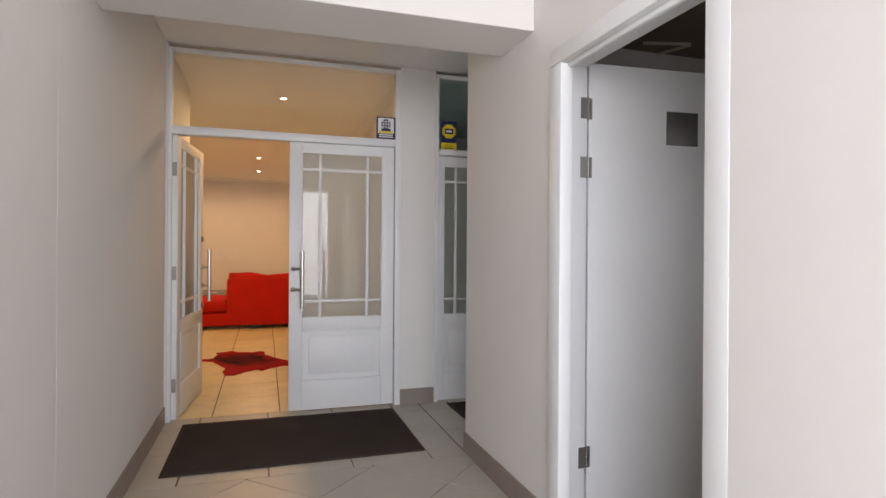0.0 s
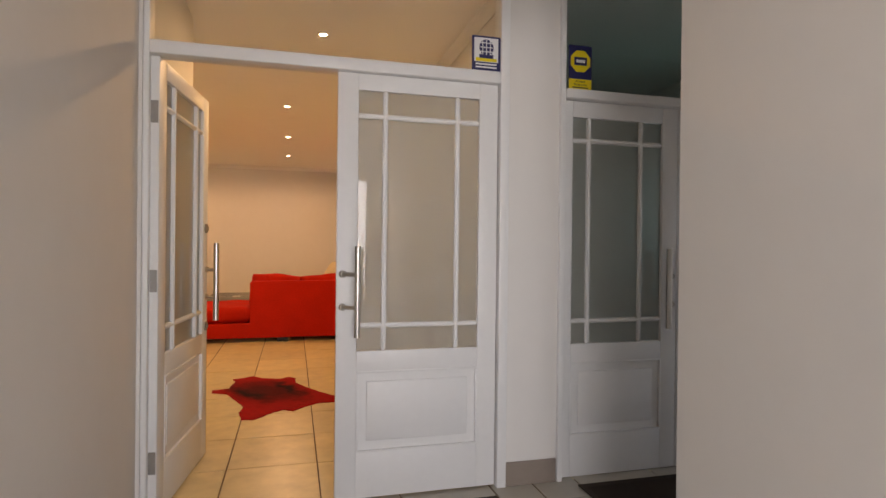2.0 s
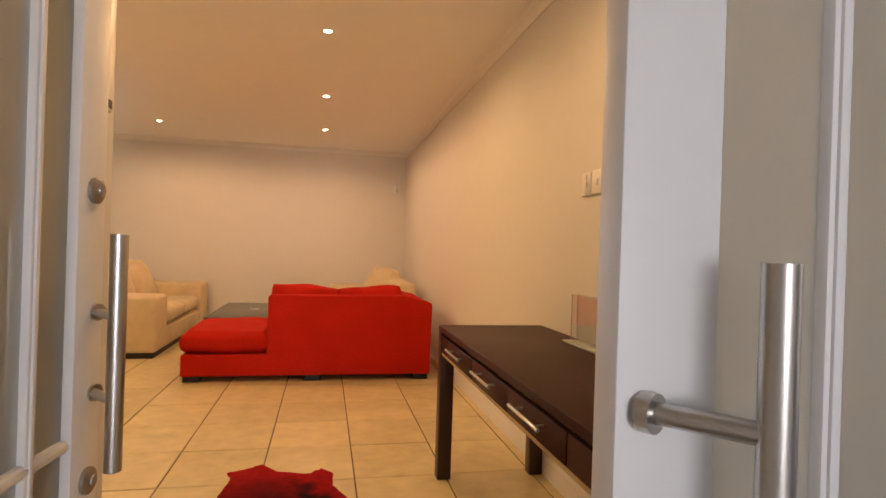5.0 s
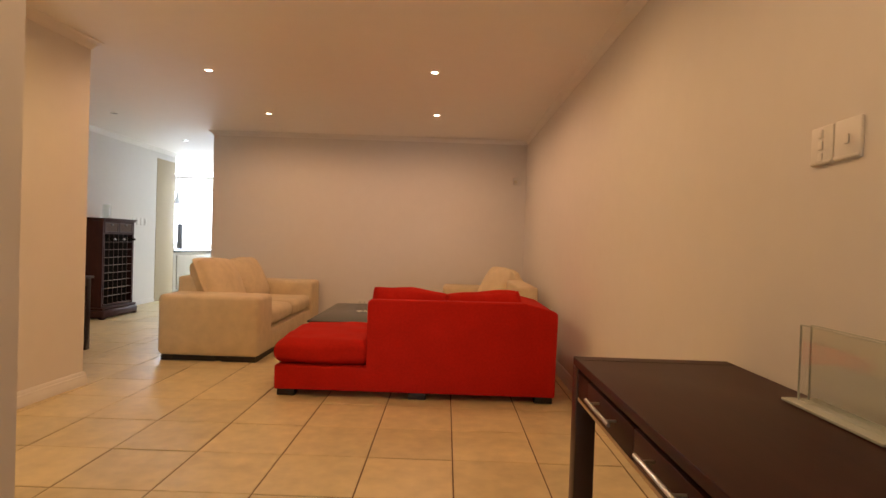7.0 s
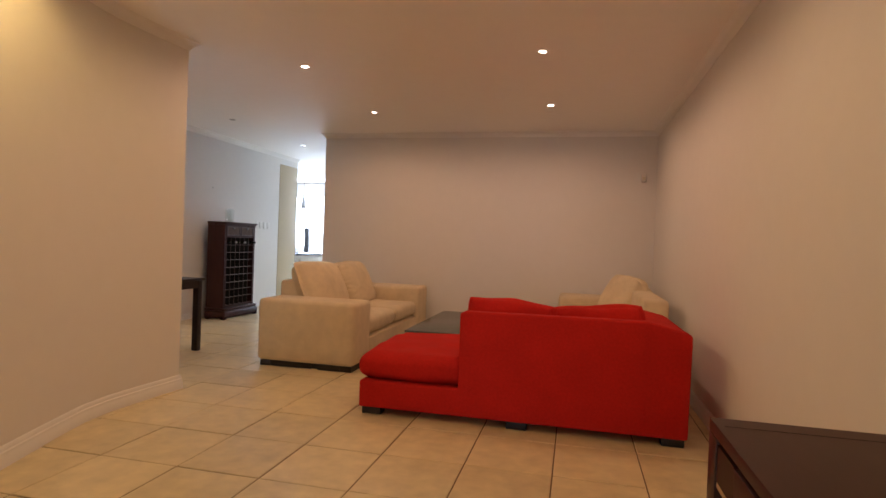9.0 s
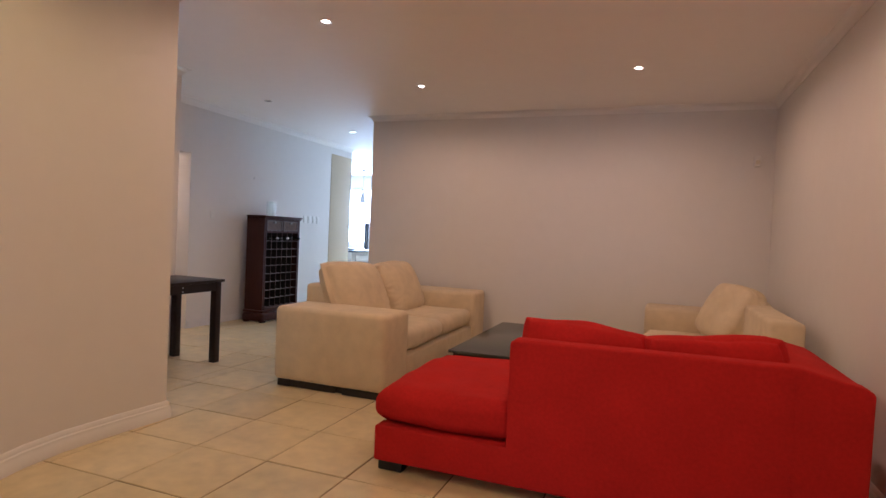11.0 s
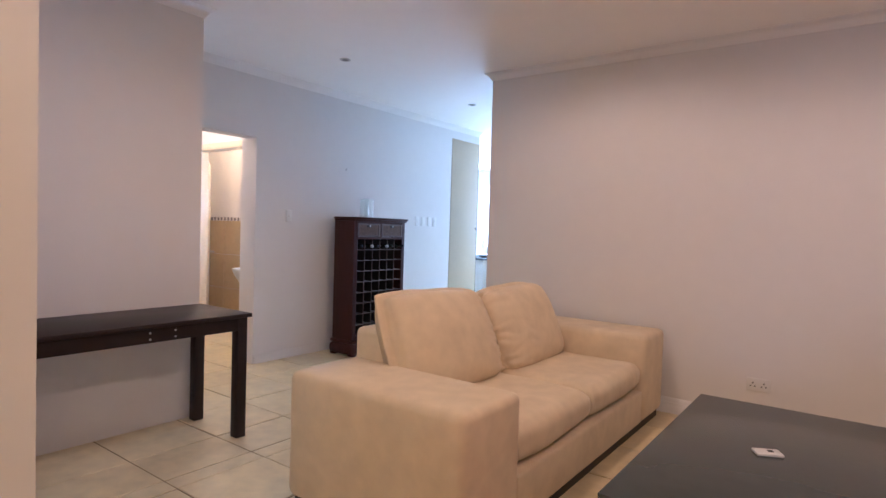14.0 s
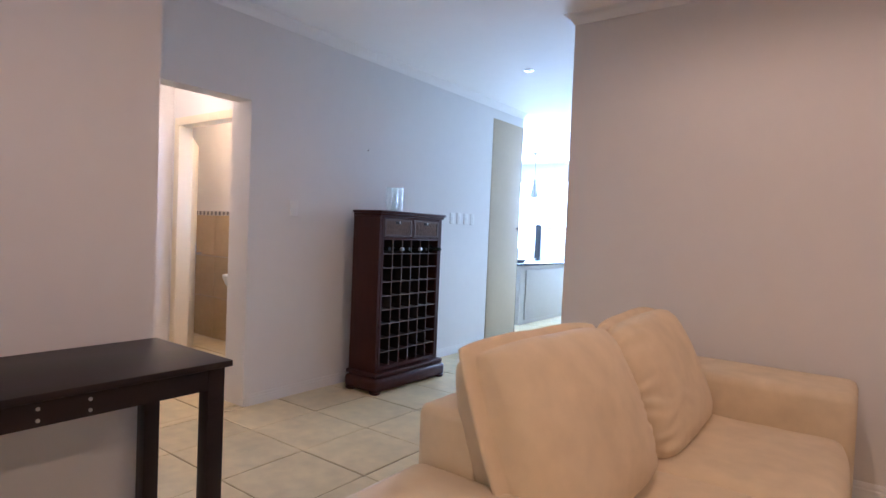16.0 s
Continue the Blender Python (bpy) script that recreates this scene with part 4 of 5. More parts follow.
# ---- wine cabinet ----
def wine_cabinet():
    s = thing("wine_cabinet", "dark mahogany wine cabinet with wicker drawers", "cabinet", pose(0, 0, 0))
    x0, x1, y0, y1 = -3.235, -2.950, 12.585, 13.385
    ht = 1.435
    part("top", boxes((x0 - 0.005, x1 + 0.035, y0 - 0.016, y1 + 0.02, ht - 0.022, ht), bevel=0.008), CABINET, s)
    part("top_moulding", boxes((x0, x1 + 0.02, y0 - 0.008, y1 + 0.01, ht - 0.042, ht - 0.0225), bevel=0.008), CABINET, s)
    part("side_panel", boxes((x0, x1, y0, y0 + 0.028, 0.12, ht - 0.0425), bevel=0.002), CABINET, s)
    part("side_panel", boxes((x0, x1, y1 - 0.028, y1, 0.12, ht - 0.0425), bevel=0.002), CABINET, s)
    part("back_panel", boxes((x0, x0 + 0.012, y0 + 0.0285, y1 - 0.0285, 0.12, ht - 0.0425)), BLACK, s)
    part("front_stile", boxes((x1 - 0.02, x1 + 0.004, y0 + 0.0285, y0 + 0.052, 0.12, ht - 0.0425)), CABINET, s)
    part("front_stile", boxes((x1 - 0.02, x1 + 0.004, y1 - 0.052, y1 - 0.0285, 0.12, ht - 0.0425)), CABINET, s)
    part("rail", boxes((x0 + 0.02, x1 + 0.002, y0 + 0.0525, y1 - 0.0525, 1.205, 1.228)), CABINET, s)
    part("rail", boxes((x0 + 0.02, x1 + 0.002, y0 + 0.0525, y1 - 0.0525, 1.375, 1.392)), CABINET, s)
    # two wicker drawers
    mid = (y0 + y1) / 2
    part("divider", boxes((x0 + 0.02, x1 + 0.002, mid - 0.012, mid + 0.012, 1.2285, 1.3745)), CABINET, s)
    for a, b in ((y0 + 0.056, mid - 0.016), (mid + 0.016, y1 - 0.056)):
        d = part("drawer", boxes((x1 - 0.012, x1 + 0.006, a, b, 1.233, 1.249), (x1 - 0.012, x1 + 0.006, a, b, 1.355, 1.371), (x1 - 0.012, x1 + 0.006, a, a + 0.016, 1.249, 1.355), (x1 - 0.012, x1 + 0.006, b - 0.016, b, 1.249, 1.355)), LIT_EDGE_PALE_RIM, s, "drawer with a pale rim")
        bm = boxes((x1 - 0.015, x1 - 0.006, a + 0.016, b - 0.016, 1.249, 1.355))
        n = int((b - a - 0.04) / 0.022)
        for i in range(n):
            for j in range(6):
                yy, zz = a + 0.022 + i * 0.022, 1.252 + j * 0.017
                o = 0.003 if (i + j) % 2 else 0.0
                box(bm, x1 - 0.007, x1 - 0.001 + o, yy, yy + 0.020, zz, zz + 0.013)
        part("wicker", bm, WICKER, d, "woven brown wicker front")
        m0 = (a + b) / 2
        part("pull_slot", boxes((x1 - 0.002, x1 + 0.0045, m0 - 0.035, m0 + 0.035, 1.333, 1.3545), bevel=0.003), BLACK, d, "dark hand slot in the wicker")
        part("pull_tab", boxes((x1 + 0.0046, x1 + 0.010, m0 + 0.004, m0 + 0.014, 1.336, 1.356), bevel=0.002), STEEL, d, "small pale metal tab")
    # open grid for bottles; cell shade put in as black boards, edges coloured lit
    zb, zt = 0.20, 1.204
    rows, cols = 9, 6
    ya, yb = y0 + 0.0525, y1 - 0.0525
    for j in range(1, rows):
        z = zb + (zt - zb) * j / rows
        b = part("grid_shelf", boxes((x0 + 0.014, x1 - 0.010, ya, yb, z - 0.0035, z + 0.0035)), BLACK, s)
        part("shelf_edge", boxes((x1 - 0.010, x1 - 0.002, ya, yb, z - 0.0035, z + 0.0035)), LIT_EDGE_PALE_RIM, b, "front edge coloured paler as if lit")
    for i in range(1, cols):
        y = ya + (yb - ya) * i / cols
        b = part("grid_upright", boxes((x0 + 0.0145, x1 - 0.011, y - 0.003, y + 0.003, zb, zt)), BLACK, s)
        part("upright_edge", boxes((x1 - 0.011, x1 - 0.004, y - 0.003, y + 0.003, zb, zt)), LIT_EDGE_PALE_RIM, b, "front edge coloured paler as if lit")
    part("bottom_board", boxes((x0 + 0.013, x1 + 0.002, ya, yb, 0.17, 0.1995)), CABINET, s)
    part("plinth_moulding", boxes((x0, x1 + 0.045, y0 - 0.034, y1 + 0.030, 0.125, 0.160), bevel=0.012), CABINET, s)
    part("plinth", boxes((x0, x1 + 0.068, y0 - 0.055, y1 + 0.045, 0.014, 0.124), bevel=0.034), CABINET, s, smooth=60)
    for y in (y0 - 0.012, y1 + 0.002):
        for x in (x0 + 0.05, x1 + 0.025):
            bm = lathe(bmesh.new(), [(0, 0), (0.034, 0), (0.046, 0.010), (0.046, 0.018), (0.034, 0.026), (0, 0.026)], (x, y, 0), 16)
            part("bun_foot", bm, CABINET, s, "", 60)
    return ya, yb, zb, zt, x1


ya, yb, zb, zt, xf = wine_cabinet()
for i, out in ((0, 0.005), (1, 0.05), (2, 0.015), (3, 0.05), (4, 0.012), (5, 0.075)):
    cy = ya + (yb - ya) * (i + 0.5) / 6
    cz = zb + (zt - zb) * 8 / 9 + 0.004 + 0.0375
    b = thing("wine_bottle", "dark wine bottle lying in the cabinet rack", "bottle", pose(xf + out - 0.30, cy, cz, 0, 90, 0), "bottles in the rack")
    part("bottle_body", lathe(bmesh.new(), [(0, 0), (0.036, 0), (0.0375, 0.01), (0.0375, 0.17), (0.030, 0.20), (0.016, 0.225), (0.014, 0.30), (0, 0.30)], n=16), BOTTLE, b, "", 60)
    part("foil_cap", lathe(bmesh.new(), [(0.0142, 0.282), (0.0150, 0.283), (0.0150, 0.3035), (0.012, 0.306), (0, 0.306)], n=16), FOIL if i in (1, 3) else BOTTLE, b, "", 60)

for k, (y, x, hh) in enumerate(((12.86, -3.08, 0.20), (12.98, -3.13, 0.205))):
    v = thing("glass_vase", "tall clear cylinder vase on the wine cabinet", "vase", pose(x, y, 1.435), "clear vases")
    bm = lathe(bmesh.new(), [(0, 0.0), (0.048, 0.0), (0.050, 0.004), (0.050, hh), (0.0465, hh), (0.0465, 0.012), (0, 0.012)], n=28)
    p = part("glass_body", bm, GLASS, v, "", 60)
    p.visible_shadow = False


# ---- fittings on the walls ----
def switch_plate(label, m, rockers=1, group="", half=0.036):
    """Flat on a wall; local x along the wall, local -y out of it."""
    s = thing("light_switch", label, "switch", m, group)
    part("cover_plate", boxes((-half, half, -0.010, 0, -0.058, 0.058), bevel=0.004), PLASTIC, s)
    for k in range(rockers):
        z = (k - (rockers - 1) / 2) * 0.035
        part("rocker", boxes((-0.010, 0.010, -0.015, -0.0098, z - 0.014, z + 0.014), bevel=0.003), PLASTIC, s)
    part("lower_lip", boxes((2e-3 - half, half - 2e-3, -0.013, -0.0098, -0.055, -0.046), bevel=0.001), PLASTIC, s)
    return s


RIGHT = lambda y, z: pose(XR, y, z, 0, 0, -90)
WEST = lambda y, z: pose(XW, y, z, 0, 0, 90)
switch_plate("white double light switch on the wall", RIGHT(6.373, 1.585), 3, "switch pair", 0.050)
switch_plate("white light switch with a single rocker", RIGHT(6.263, 1.587), 1, "switch pair", 0.054)
switch_plate("white light switch beside the doorway", WEST(12.09, 1.42), 1)
for k, y in enumerate((14.11, 14.23, 14.36, 14.48)):
    switch_plate("white light switch in a row of four", WEST(y, 1.43), 1 + k % 2, "switch row")
s = thing("wall_socket", "white double three-pin wall socket", "socket", pose(0.69, YB, 0.32))
part("cover_plate", boxes((-0.073, 0.073, -0.010, 0, -0.045, 0.045), bevel=0.004), PLASTIC, s)
for a in (-0.034, 0.034):
    part("pin_holes", boxes((a - 0.004, a + 0.004, -0.0115, -0.0095, 0.006, 0.018), (a - 0.017, a - 0.009, -0.0115, -0.0095, -0.014, -0.006), (a + 0.009, a + 0.017, -0.0115, -0.0095, -0.014, -0.006)), DARK, s)
    part("rocker", boxes((a - 0.008, a + 0.008, -0.014, -0.0098, 0.024, 0.038), bevel=0.002), PLASTIC, s)
s = thing("motion_sensor", "small white sensor high on the wall corner", "sensor", pose(2.87, YB, 2.17))
part("body", boxes((-0.030, 0.030, -0.045, 0, -0.055, 0.055), bevel=0.012), PLASTIC, s)
part("lens", boxes((-0.020, 0.020, -0.049, -0.044, -0.030, 0.010), bevel=0.002), IVORY, s)
for y, z in ((12.845, 1.95),):
    s = thing("wall_hook", "small grey nail hook in the wall", "hook", WEST(y, z))
    bm = bmesh.new()
    cyl(bm, (0, 0.0, 0), (0, -0.018, 0), 0.004, 10)
    cyl(bm, (0, -0.018, 0), (0, -0.018, 0.02), 0.003, 10)
    part("hook", bm, DULL_STEEL, s)

# intercom handset
s = thing("intercom_phone", "ivory intercom handset on the wall with coiled cord", "intercom", RIGHT(5.735, 1.638))
part("wall_unit", boxes((-0.045, 0.055, -0.032, 0, -0.115, 0.115), bevel=0.012), IVORY, s, "", 60)
bm = bmesh.new()
hp = [(0.0, -0.105), (-0.048, -0.105), (-0.062, -0.06), (-0.046, -0.02), (-0.046, 0.03), (-0.066, 0.07), (-0.056, 0.118), (0.0, 0.118)]
prism(bm, hp, -0.026, 0.026)
bmesh.ops.bevel(bm, geom=bm.edges[:], offset=0.007, segments=2, affect="EDGES")
part("handset", bm, IVORY, s, "curved ivory handset", 50, Matrix(((0, 0, 1, -0.030), (1, 0, 0, -0.028), (0, 1, 0, 0), (0, 0, 0, 1))))
for k in range(5):
    bm = bmesh.new()
    cyl(bm, (0.030, -0.032, -0.07 + k * 0.03), (0.030, -0.0345, -0.07 + k * 0.03), 0.004, 10)
    part("button", bm, DARK, s)


def tube(name, points, r, mat, parent, label=""):
    """A bent cord as a mesh tube."""
    bm = bmesh.new()
    rings = []
    for i, p in enumerate(points):
        d = (Vector(points[min(i + 1, len(points) - 1)]) - Vector(points[max(i - 1, 0)])).normalized()
        u = d.cross(Vector((0.3, 0.9, 0.2))).normalized()
        w = d.cross(u)
        rings.append([bm.verts.new(Vector(p) + u * r * math.cos(a * math.pi / 3) + w * r * math.sin(a * math.pi / 3)) for a in range(6)])
    for a, b in zip(rings, rings[1:]):
        for j in range(6):
            bm.faces.new((a[j], a[(j + 1) % 6], b[(j + 1) % 6], b[j]))
    bmesh.ops.recalc_face_normals(bm, faces=bm.faces[:])
    return part(name, bm, mat, parent, label, 180)


coil = [(-0.045 + 0.008 * math.cos(a * 0.8), -0.020 + 0.008 * math.sin(a * 0.8), -0.160 - 0.0011 * a) for a in range(150)]
tube("coiled_cord", [(-0.03, -0.03, -0.10), (-0.038, -0.024, -0.13), (-0.040, -0.018, -0.155)] + coil, 0.0026, IVORY, s, "coiled ivory cord")

# switchboard box on the entrance wall
s = thing("switchboard_box", "white switchboard box on the entrance wall", "switchboard", pose(1.16, 5.282, 1.774, 0, 0, 90))
part("cover", boxes((-0.20, 0.20, -0.045, 0, -0.19, 0.19), bevel=0.006), PLASTIC, s)
part("door_flap", boxes((-0.15, 0.15, -0.052, -0.045, -0.10, 0.14), bevel=0.002), PLASTIC, s)
part("label_plate", boxes((0.145, 0.190, -0.0465, -0.0448, -0.182, -0.160)), DARK, s, "small dark printed label")


# ---- recessed lamps ----
def downlight(x, y, lit, label, group):
    s = thing("downlight", label, "ceiling lamp", pose(x, y, H), group)
    bm = lathe(bmesh.new(), [(0.027, 0.0), (0.046, 0.0), (0.047, -0.003), (0.044, -0.006), (0.034, -0.006), (0.0265, -0.002)], n=28)
    part("trim_ring", bm, PLASTIC if lit else STEEL, s, "", 60)
    bm = bmesh.new()
    bmesh.ops.create_circle(bm, cap_ends=True, segments=24, radius=0.027, matrix=Matrix.Translation((0, 0, -0.004)) @ Matrix.Rotation(math.pi, 4, "X"))
    part("lamp_face", bm, LAMP_ON if lit else GREYPLATE, s, "glowing lamp face" if lit else "dark lamp face")


for x, y in LAMPS_ON:
    downlight(x, y, True, "lit round recessed downlight", "lit downlights")
for x, y in ((-2.43, 11.91), (-2.43, 13.90)):
    downlight(x, y, False, "unlit round recessed downlight with steel ring", "unlit downlights")
for x, y in ((-3.45, 17.0), (-4.3, 17.0)):
    downlight(x, y, True, "lit round recessed downlight in the kitchen", "kitchen downlights")

# ---- hide rug ----
outline = [(1.17, 6.62), (1.30, 6.66), (1.33, 6.92), (1.30, 7.00), (1.40, 7.05), (1.47, 7.10), (1.56, 6.99), (1.72, 6.94), (1.80, 7.00), (1.86, 6.93), (1.85, 6.78), (1.93, 6.60),
           (2.06, 6.38), (2.24, 6.12), (2.21, 6.05), (2.03, 6.05), (1.92, 5.96), (1.84, 5.86), (1.76, 5.92), (1.66, 5.82), (1.56, 5.70), (1.48, 5.72), (1.45, 5.90), (1.47, 6.05), (1.40, 6.24), (1.30, 6.48), (1.18, 6.54)]
fine = []
for i, p in enumerate(outline):
    q = outline[(i + 1) % len(outline)]
    for k in range(5):
        u = k / 5
        j = 0.012 * noise.noise(Vector((i * 1.7 + u * 3.0, 2.0, 0.0)))
        fine.append((p[0] + (q[0] - p[0]) * u + j, p[1] + (q[1] - p[1]) * u - j))
bm = bmesh.new()
prism(bm, fine, 0.001, 0.007)
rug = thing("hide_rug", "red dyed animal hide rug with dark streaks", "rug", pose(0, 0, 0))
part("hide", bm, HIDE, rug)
# ---- kitchen seen through the opening ----
s = thing("tall_cupboard_door", "tall flush beige cupboard door with black edge", "door", pose(0, 0, 0))
part("leaf", boxes((XW - 0.03, XW + 0.006, 14.843, 15.515, 0.01, 2.598), bevel=0.002), BEIGE_PAINT, s)
part("edge_strip", boxes((XW - 0.03, XW + 0.004, 15.5155, 15.528, 0.01, 2.598)), DARK, s, "black edge strip")
bm = bmesh.new()
cyl(bm, (XW + 0.006, 15.48, 1.36), (XW + 0.028, 15.48, 1.36), 0.012, 12, 0.016)
part("knob", bm, DARK, s)

s = thing("kitchen_counter", "grey-beige kitchen counter with inset panel", "counter", pose(0, 0, 0))
part("carcass", boxes((-4.40, -3.82, 16.45, 18.60, 0.0, 0.845)), COUNTER_PAINT, s)
part("front_panel", boxes((-3.8195, -3.80, 16.60, 18.45, 0.06, 0.78), bevel=0.004), COUNTER_PAINT, s)
w = thing("worktop", "dark polished granite worktop on the counter", "worktop", pose(0, 0, 0.8455))
part("slab", boxes((-4.46, -3.76, 16.38, 18.68, 0, 0.035), bevel=0.006), GRANITE, w)
b = thing("serving_bowl", "low pale dish on the granite worktop", "bowl", pose(-4.0, 16.75, 0.881))
part("dish", lathe(bmesh.new(), [(0, 0), (0.06, 0), (0.10, 0.025), (0.15, 0.045), (0.146, 0.048), (0.09, 0.030), (0.05, 0.008), (0, 0.008)], n=28), PLASTIC, b, "", 60)

s = thing("pendant_lamp", "hanging pendant lamp with grey cone shade", "pendant lamp", pose(-4.73, 18.48, H))
part("canopy", lathe(bmesh.new(), [(0, -0.065), (0.012, -0.065), (0.03, -0.05), (0.065, -0.012), (0.068, 0), (0, 0)], n=24), STEEL, s, "", 60)
bm = bmesh.new()
cyl(bm, (0, 0, -0.06), (0, 0, -0.50), 0.003, 8)
part("cable", bm, DARK, s)
part("shade", lathe(bmesh.new(), [(0.010, -0.48), (0.020, -0.50), (0.075, -0.80), (0.072, -0.80), (0.016, -0.50)], n=28), material("grey_shade", (0.28, 0.28, 0.27), 0.45, var=0.05), s, "grey tapered shade", 60)

win = thing("window_1", "wide kitchen window full of daylight", "window", None, "", "structure")
for x in (-6.1, -5.05, -4.0, -2.95):
    part("window_frame", boxes((x, x + 0.05, 20.03, 20.09, 0.93, 2.45), bevel=0.004), WHITE, win)
part("window_frame", boxes((-6.05, -2.95, 20.031, 20.089, 0.93, 0.98)), WHITE, win)
part("window_frame", boxes((-6.05, -2.95, 20.031, 20.089, 2.40, 2.45)), WHITE, win)
for x in (-6.05, -5.0, -3.95):
    p = part("pane", boxes((x, x + 1.0, 20.055, 20.061, 0.98, 2.40)), GLASS, win)
    p.visible_shadow = False
structure("backdrop", boxes((-9, 0, 20.9, 20.95, 0.0, 4.0)), SKYGLOW, "bright overexposed daylight outside the window", "backdrop")
s = thing("louvre_shutter", "dark framed white louvred shutter by the window", "shutter", pose(-5.13, 19.5, 0))
part("dark_post", boxes((-0.06, 0.06, -0.03, 0.03, 0.0, 1.50), bevel=0.004), DARK, s, "dark upright frame")
part("shutter_frame", boxes((0.07, 0.12, -0.02, 0.02, 0.0, 1.46), (0.62, 0.67, -0.02, 0.02, 0.0, 1.46), (0.12, 0.62, -0.02, 0.02, 1.40, 1.46), (0.12, 0.62, -0.02, 0.02, 0.0, 0.1)), WHITE, s)
for k in range(20):
    part("slat", boxes((0.12, 0.62, -0.004, 0.004, -0.025, 0.025)), WHITE, s, "", None, pose(0, 0, 0.14 + k * 0.063, 40, 0, 0))

# ---- bathroom seen through the doorways ----
fr = thing("door_frame_4", "cream painted frame of the inner bathroom doorway", "door frame", None, "", "structure")
part("jamb", boxes((-4.93, -4.85, 11.985, 12.115, 0, 2.13), bevel=0.005), CREAM_PAINT, fr)
part("jamb", boxes((-3.95, -3.87, 11.985, 12.115, 0, 2.13), bevel=0.005), CREAM_PAINT, fr)
part("head", boxes((-4.93, -3.87, 11.985, 12.115, 2.131, 2.20), bevel=0.005), CREAM_PAINT, fr)
bd = thing("door_6", "cream painted bathroom door swung half open", "door", pose(-4.87, 12.118, 0.01, 0, 0, 146), "", "structure")
part("leaf", boxes((0, 0.76, 0, 0.038, 0, 2.05), bevel=0.003), CREAM_PAINT, bd)
part("handle_plate", boxes((0.685, 0.735, -0.004, 0.042, 0.83, 1.03), bevel=0.002), STEEL, bd)
for side, y in ((-1, -0.004), (1, 0.042)):
    bm = bmesh.new()
    cyl(bm, (0.71, y, 0.95), (0.71, y + side * 0.045, 0.95), 0.010, 12)
    cyl(bm, (0.715, y + side * 0.045, 0.95), (0.60, y + side * 0.045, 0.95), 0.009, 12)
    part("lever_handle", bm, STEEL, bd, "", 40)

bs = thing("washbasin", "white ceramic washbasin beside the doorway", "basin", pose(-4.76, 12.62, 0.0))
bm = bmesh.new()
lathe(bm, [(0, 0.62), (0.12, 0.63), (0.17, 0.70), (0.20, 0.77), (0.195, 0.785), (0.175, 0.78), (0.14, 0.71), (0.08, 0.66), (0, 0.655)], (0, 0, 0), 28)
part("bowl", bm, PLASTIC, bs, "", 60)
bm = bmesh.new()
lathe(bm, [(0.0, 0.0), (0.09, 0.0), (0.07, 0.08), (0.06, 0.55), (0.09, 0.635), (0, 0.635)], (0, 0, 0), 20)
part("pedestal", bm, PLASTIC, bs, "", 60)
br = thing("toilet_brush", "white toilet brush in its holder", "brush", pose(-5.95, 12.72, 0))
part("holder", lathe(bmesh.new(), [(0, 0), (0.05, 0), (0.052, 0.10), (0.04, 0.13), (0, 0.13)], n=18), PLASTIC, br, "", 60)
bm = bmesh.new()
cyl(bm, (0, 0, 0.12), (0.05, 0.02, 0.40), 0.008, 10)
part("handle", bm, PLASTIC, br)

# ---- yard seen in the door glass ----
fence = thing("fence", "dark steel post and rail fence of the yard", "fence", pose(0, -3.2, -0.03))
for k in range(9):
    part("post", boxes((-3 + k * 1.2, -2.95 + k * 1.2, -0.025, 0.025, 0, 1.25), bevel=0.005), GREYPLATE, fence)
for z in (0.25, 0.55, 0.85, 1.15):
    part("rail", boxes((-3.2, 7.0, 0.026, 0.045, z, z + 0.035)), GREYPLATE, fence)
structure("wall_yard", boxes((-14, 18, -12.2, -12.0, -0.03, 1.9)), material("yard_wall_plaster", (0.62, 0.58, 0.52), 0.85, var=0.06, grain=12, blotch=1), "plastered yard wall", "wall")

# ---- tiled skirting of the porch ----
def skirt_run(parent, a, b, n):
    """Brown tiles along a wall from a to b, standing out to the left of that line."""
    a, b = Vector(a), Vector(b)
    d = (b - a).normalized()
    L = (b - a).length / n
    me = mesh_of("skirting_tile", boxes((0.002, L - 0.002, 0.0, 0.010, 0.0, 0.124), bevel=0.002), SKIRT_TILE)
    for k in range(n):
        ob = new("skirting_tile", me)
        ob.parent = parent
        p = a + d * (L * k)
        ob.matrix_local = Matrix.Translation((p.x, p.y, 0.0)) @ Matrix.Rotation(math.atan2(d.y, d.x), 4, "Z")


sk = tagged(new("baseboard_porch"), "brown tiled porch skirting", "baseboard", "", "structure")
skirt_run(sk, (1.165, 4.21), (1.165, 2.02), 5)
skirt_run(sk, (1.1645, 2.02), (1.1645, -1.1), 7)
skirt_run(sk, (3.06, 1.98), (3.06, 3.10), 3)
skirt_run(sk, (3.06, -0.45), (3.06, 0.98), 3)
skirt_run(sk, (3.195, 4.25), (2.906, 4.25), 1)
skirt_run(sk, (5.0, 3.09), (3.05, 3.09), 4)

# ---- bathroom wall tiles ----
bt = tagged(new("trim_bathroom_tiles"), "beige bathroom wall tiles with mosaic border", "wall tiles", "", "structure")
me_a = mesh_of("wall_tile", boxes((0.002, 0.448, -0.012, 0, 0.002, 0.452), bevel=0.002), BATH_TILE)
for i in range(6):
    for j in range(3):
        ob = new("wall_tile", me_a)
        ob.parent = bt
        ob.matrix_local = Matrix.Translation((-6.59 + 0.45 * i, 12.879, 0.454 * j))
me_b = mesh_of("mosaic_tile", boxes((0.002, 0.033, -0.013, 0, 0.002, 0.043)), MOSAIC)
me_c = mesh_of("mosaic_tile", boxes((0.002, 0.033, -0.013, 0, 0.002, 0.043)), MOSAIC_PALE)
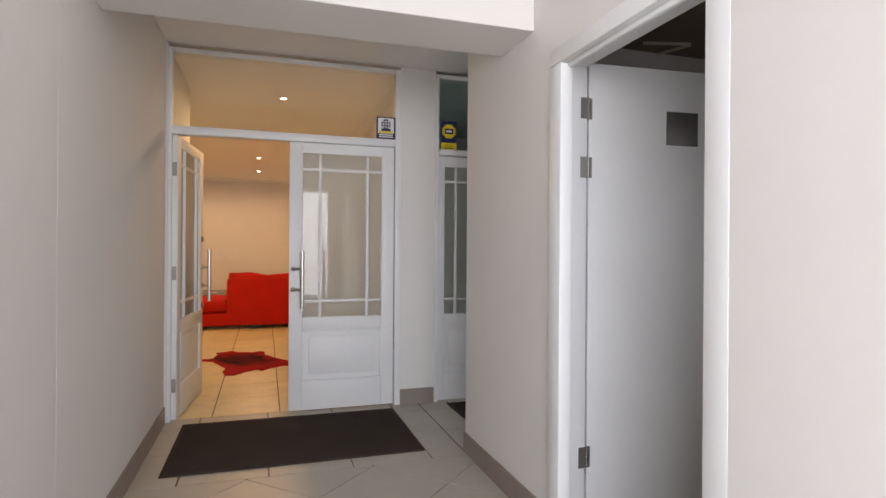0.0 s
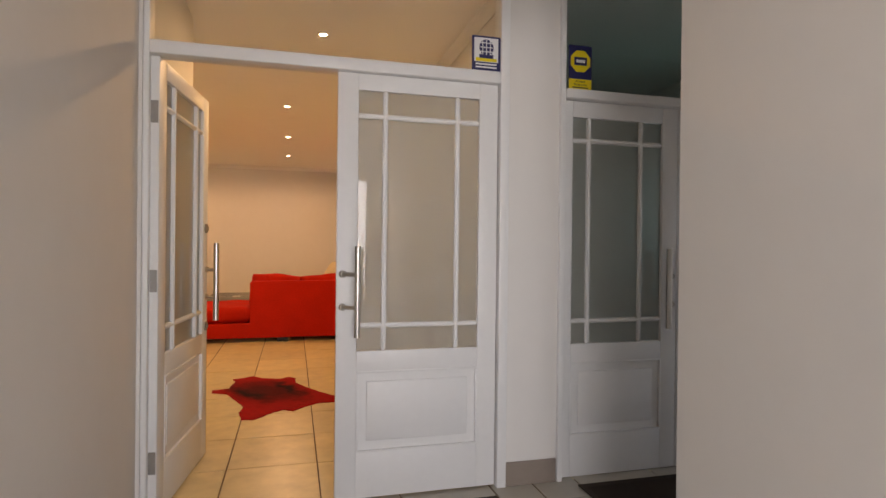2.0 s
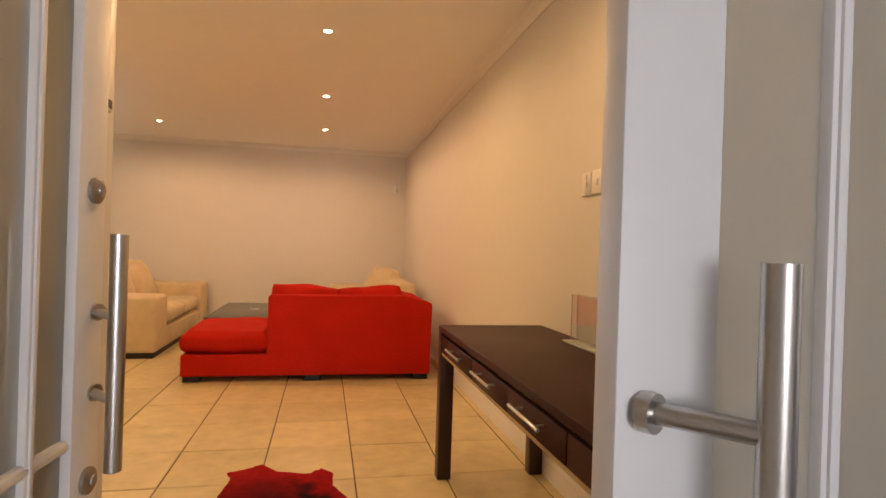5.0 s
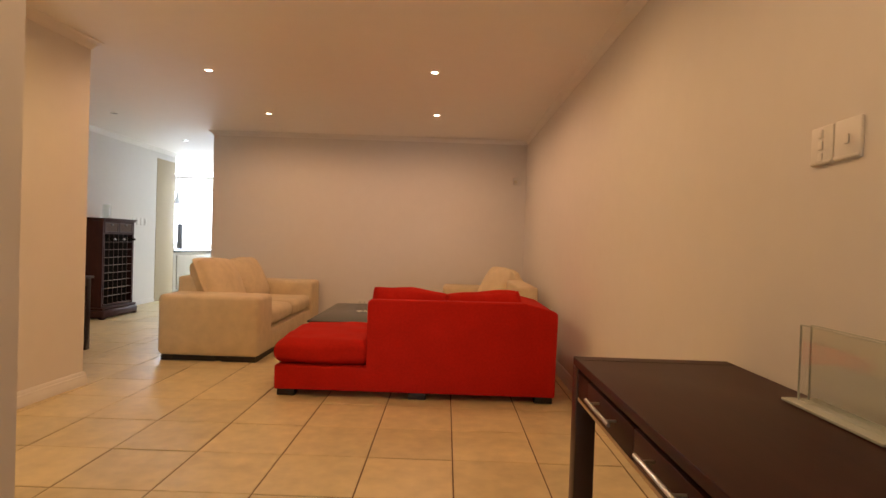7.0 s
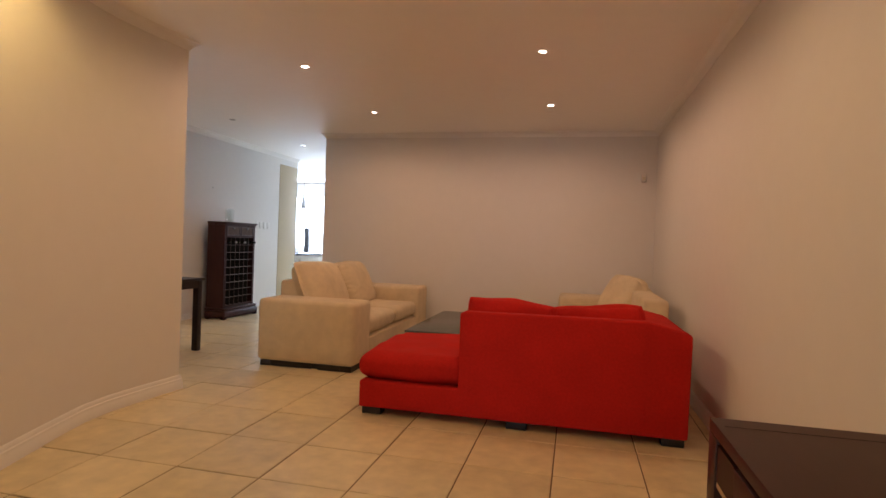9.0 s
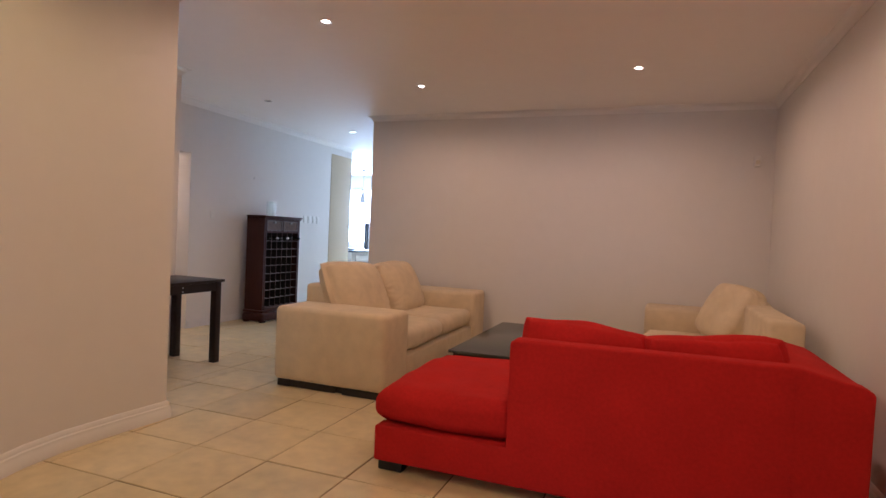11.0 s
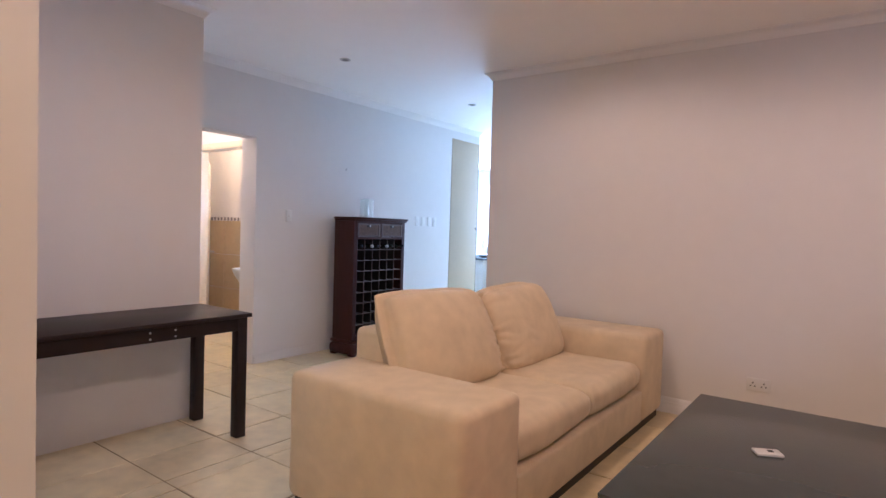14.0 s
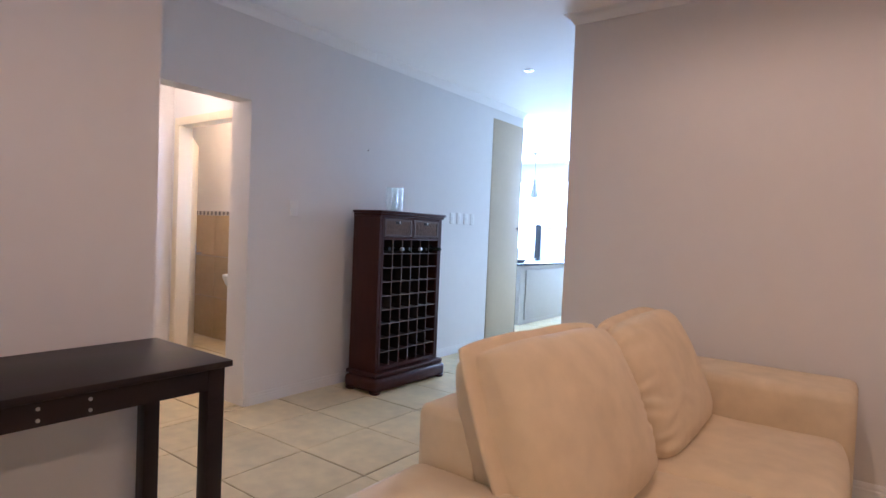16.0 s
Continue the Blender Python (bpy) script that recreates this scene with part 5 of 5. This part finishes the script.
for i in range(70):
    ob = new("mosaic_tile", me_b if i % 2 else me_c)
    ob.parent = bt
    ob.matrix_local = Matrix.Translation((-6.59 + 0.0385 * i, 12.879, 1.362))

# ---- floor tiles ----
PX, PY, GX, GY = 0.492, 0.514, 0.003, 7.375
tiled(floor, -1.60, XR, 4.31, YB, GX, GY, PX, PY, TILE)
tiled(floor, XW, -1.602, 9.19, 15.4, GX, GY, PX, PY, TILE)
tiled(floor, -6.5, XW - 0.002, 10.6, 12.88, GX, GY, PX, PY, TILE)
tiled(floor, -4.6, -1.602, 15.402, 20.0, GX, GY, PX, PY, TILE)
tiled(porch_floor, 1.165, 3.06, 3.035, 4.305, 1.406, 3.035, 0.475, 0.50, PORCH_TILE)
tiled(porch_floor, 3.062, 5.0, 3.09, 4.305, 1.406, 3.035, 0.475, 0.50, PORCH_TILE)


def diagonal_tiles(parent, x0, x1, y0, y1, cx, cy, pitch, mat, joint=0.006):
    """Tiles laid at 45 degrees, cut along the rectangle's edges."""
    s = pitch / math.sqrt(2)
    whole = None
    for i in range(-14, 15):
        for j in range(-14, 15):
            x, y = cx + (i + j) * s, cy + (i - j) * s
            r = (pitch - joint) / math.sqrt(2)
            poly = [(x + r, y), (x, y + r), (x - r, y), (x, y - r)]
            cut = False
            for axis, lim, sign in ((0, x0, 1), (0, x1, -1), (1, y0, 1), (1, y1, -1)):
                out = []
                for k, p in enumerate(poly):
                    q = poly[(k + 1) % len(poly)]
                    ip, iq = sign * (p[axis] - lim) >= 0, sign * (q[axis] - lim) >= 0
                    if ip:
                        out.append(p)
                    if ip != iq:
                        u = (lim - p[axis]) / (q[axis] - p[axis])
                        out.append((p[0] + (q[0] - p[0]) * u, p[1] + (q[1] - p[1]) * u))
                        cut = True
                poly = out
                if len(poly) < 3:
                    break
            if len(poly) < 3:
                continue
            area = abs(sum(p[0] * q[1] - q[0] * p[1] for p, q in zip(poly, poly[1:] + poly[:1]))) / 2
            if area < 0.002:
                continue
            if cut or whole is None:
                bm = bmesh.new()
                prism(bm, [(p[0] - x, p[1] - y) for p in poly], -0.014, 0.0)
                me = mesh_of("tile", bm, mat)
                if not cut:
                    whole = me
            else:
                me = whole
            ob = new("tile", me)
            ob.parent = parent
            ob.matrix_local = Matrix.Translation((x, y, 0.0004 * ((i * 5 + j * 3) % 3)))


diagonal_tiles(porch_floor, 1.165, 3.06, -1.6, 3.029, 2.464, 3.02 - 0.35, 0.495, PORCH_TILE)
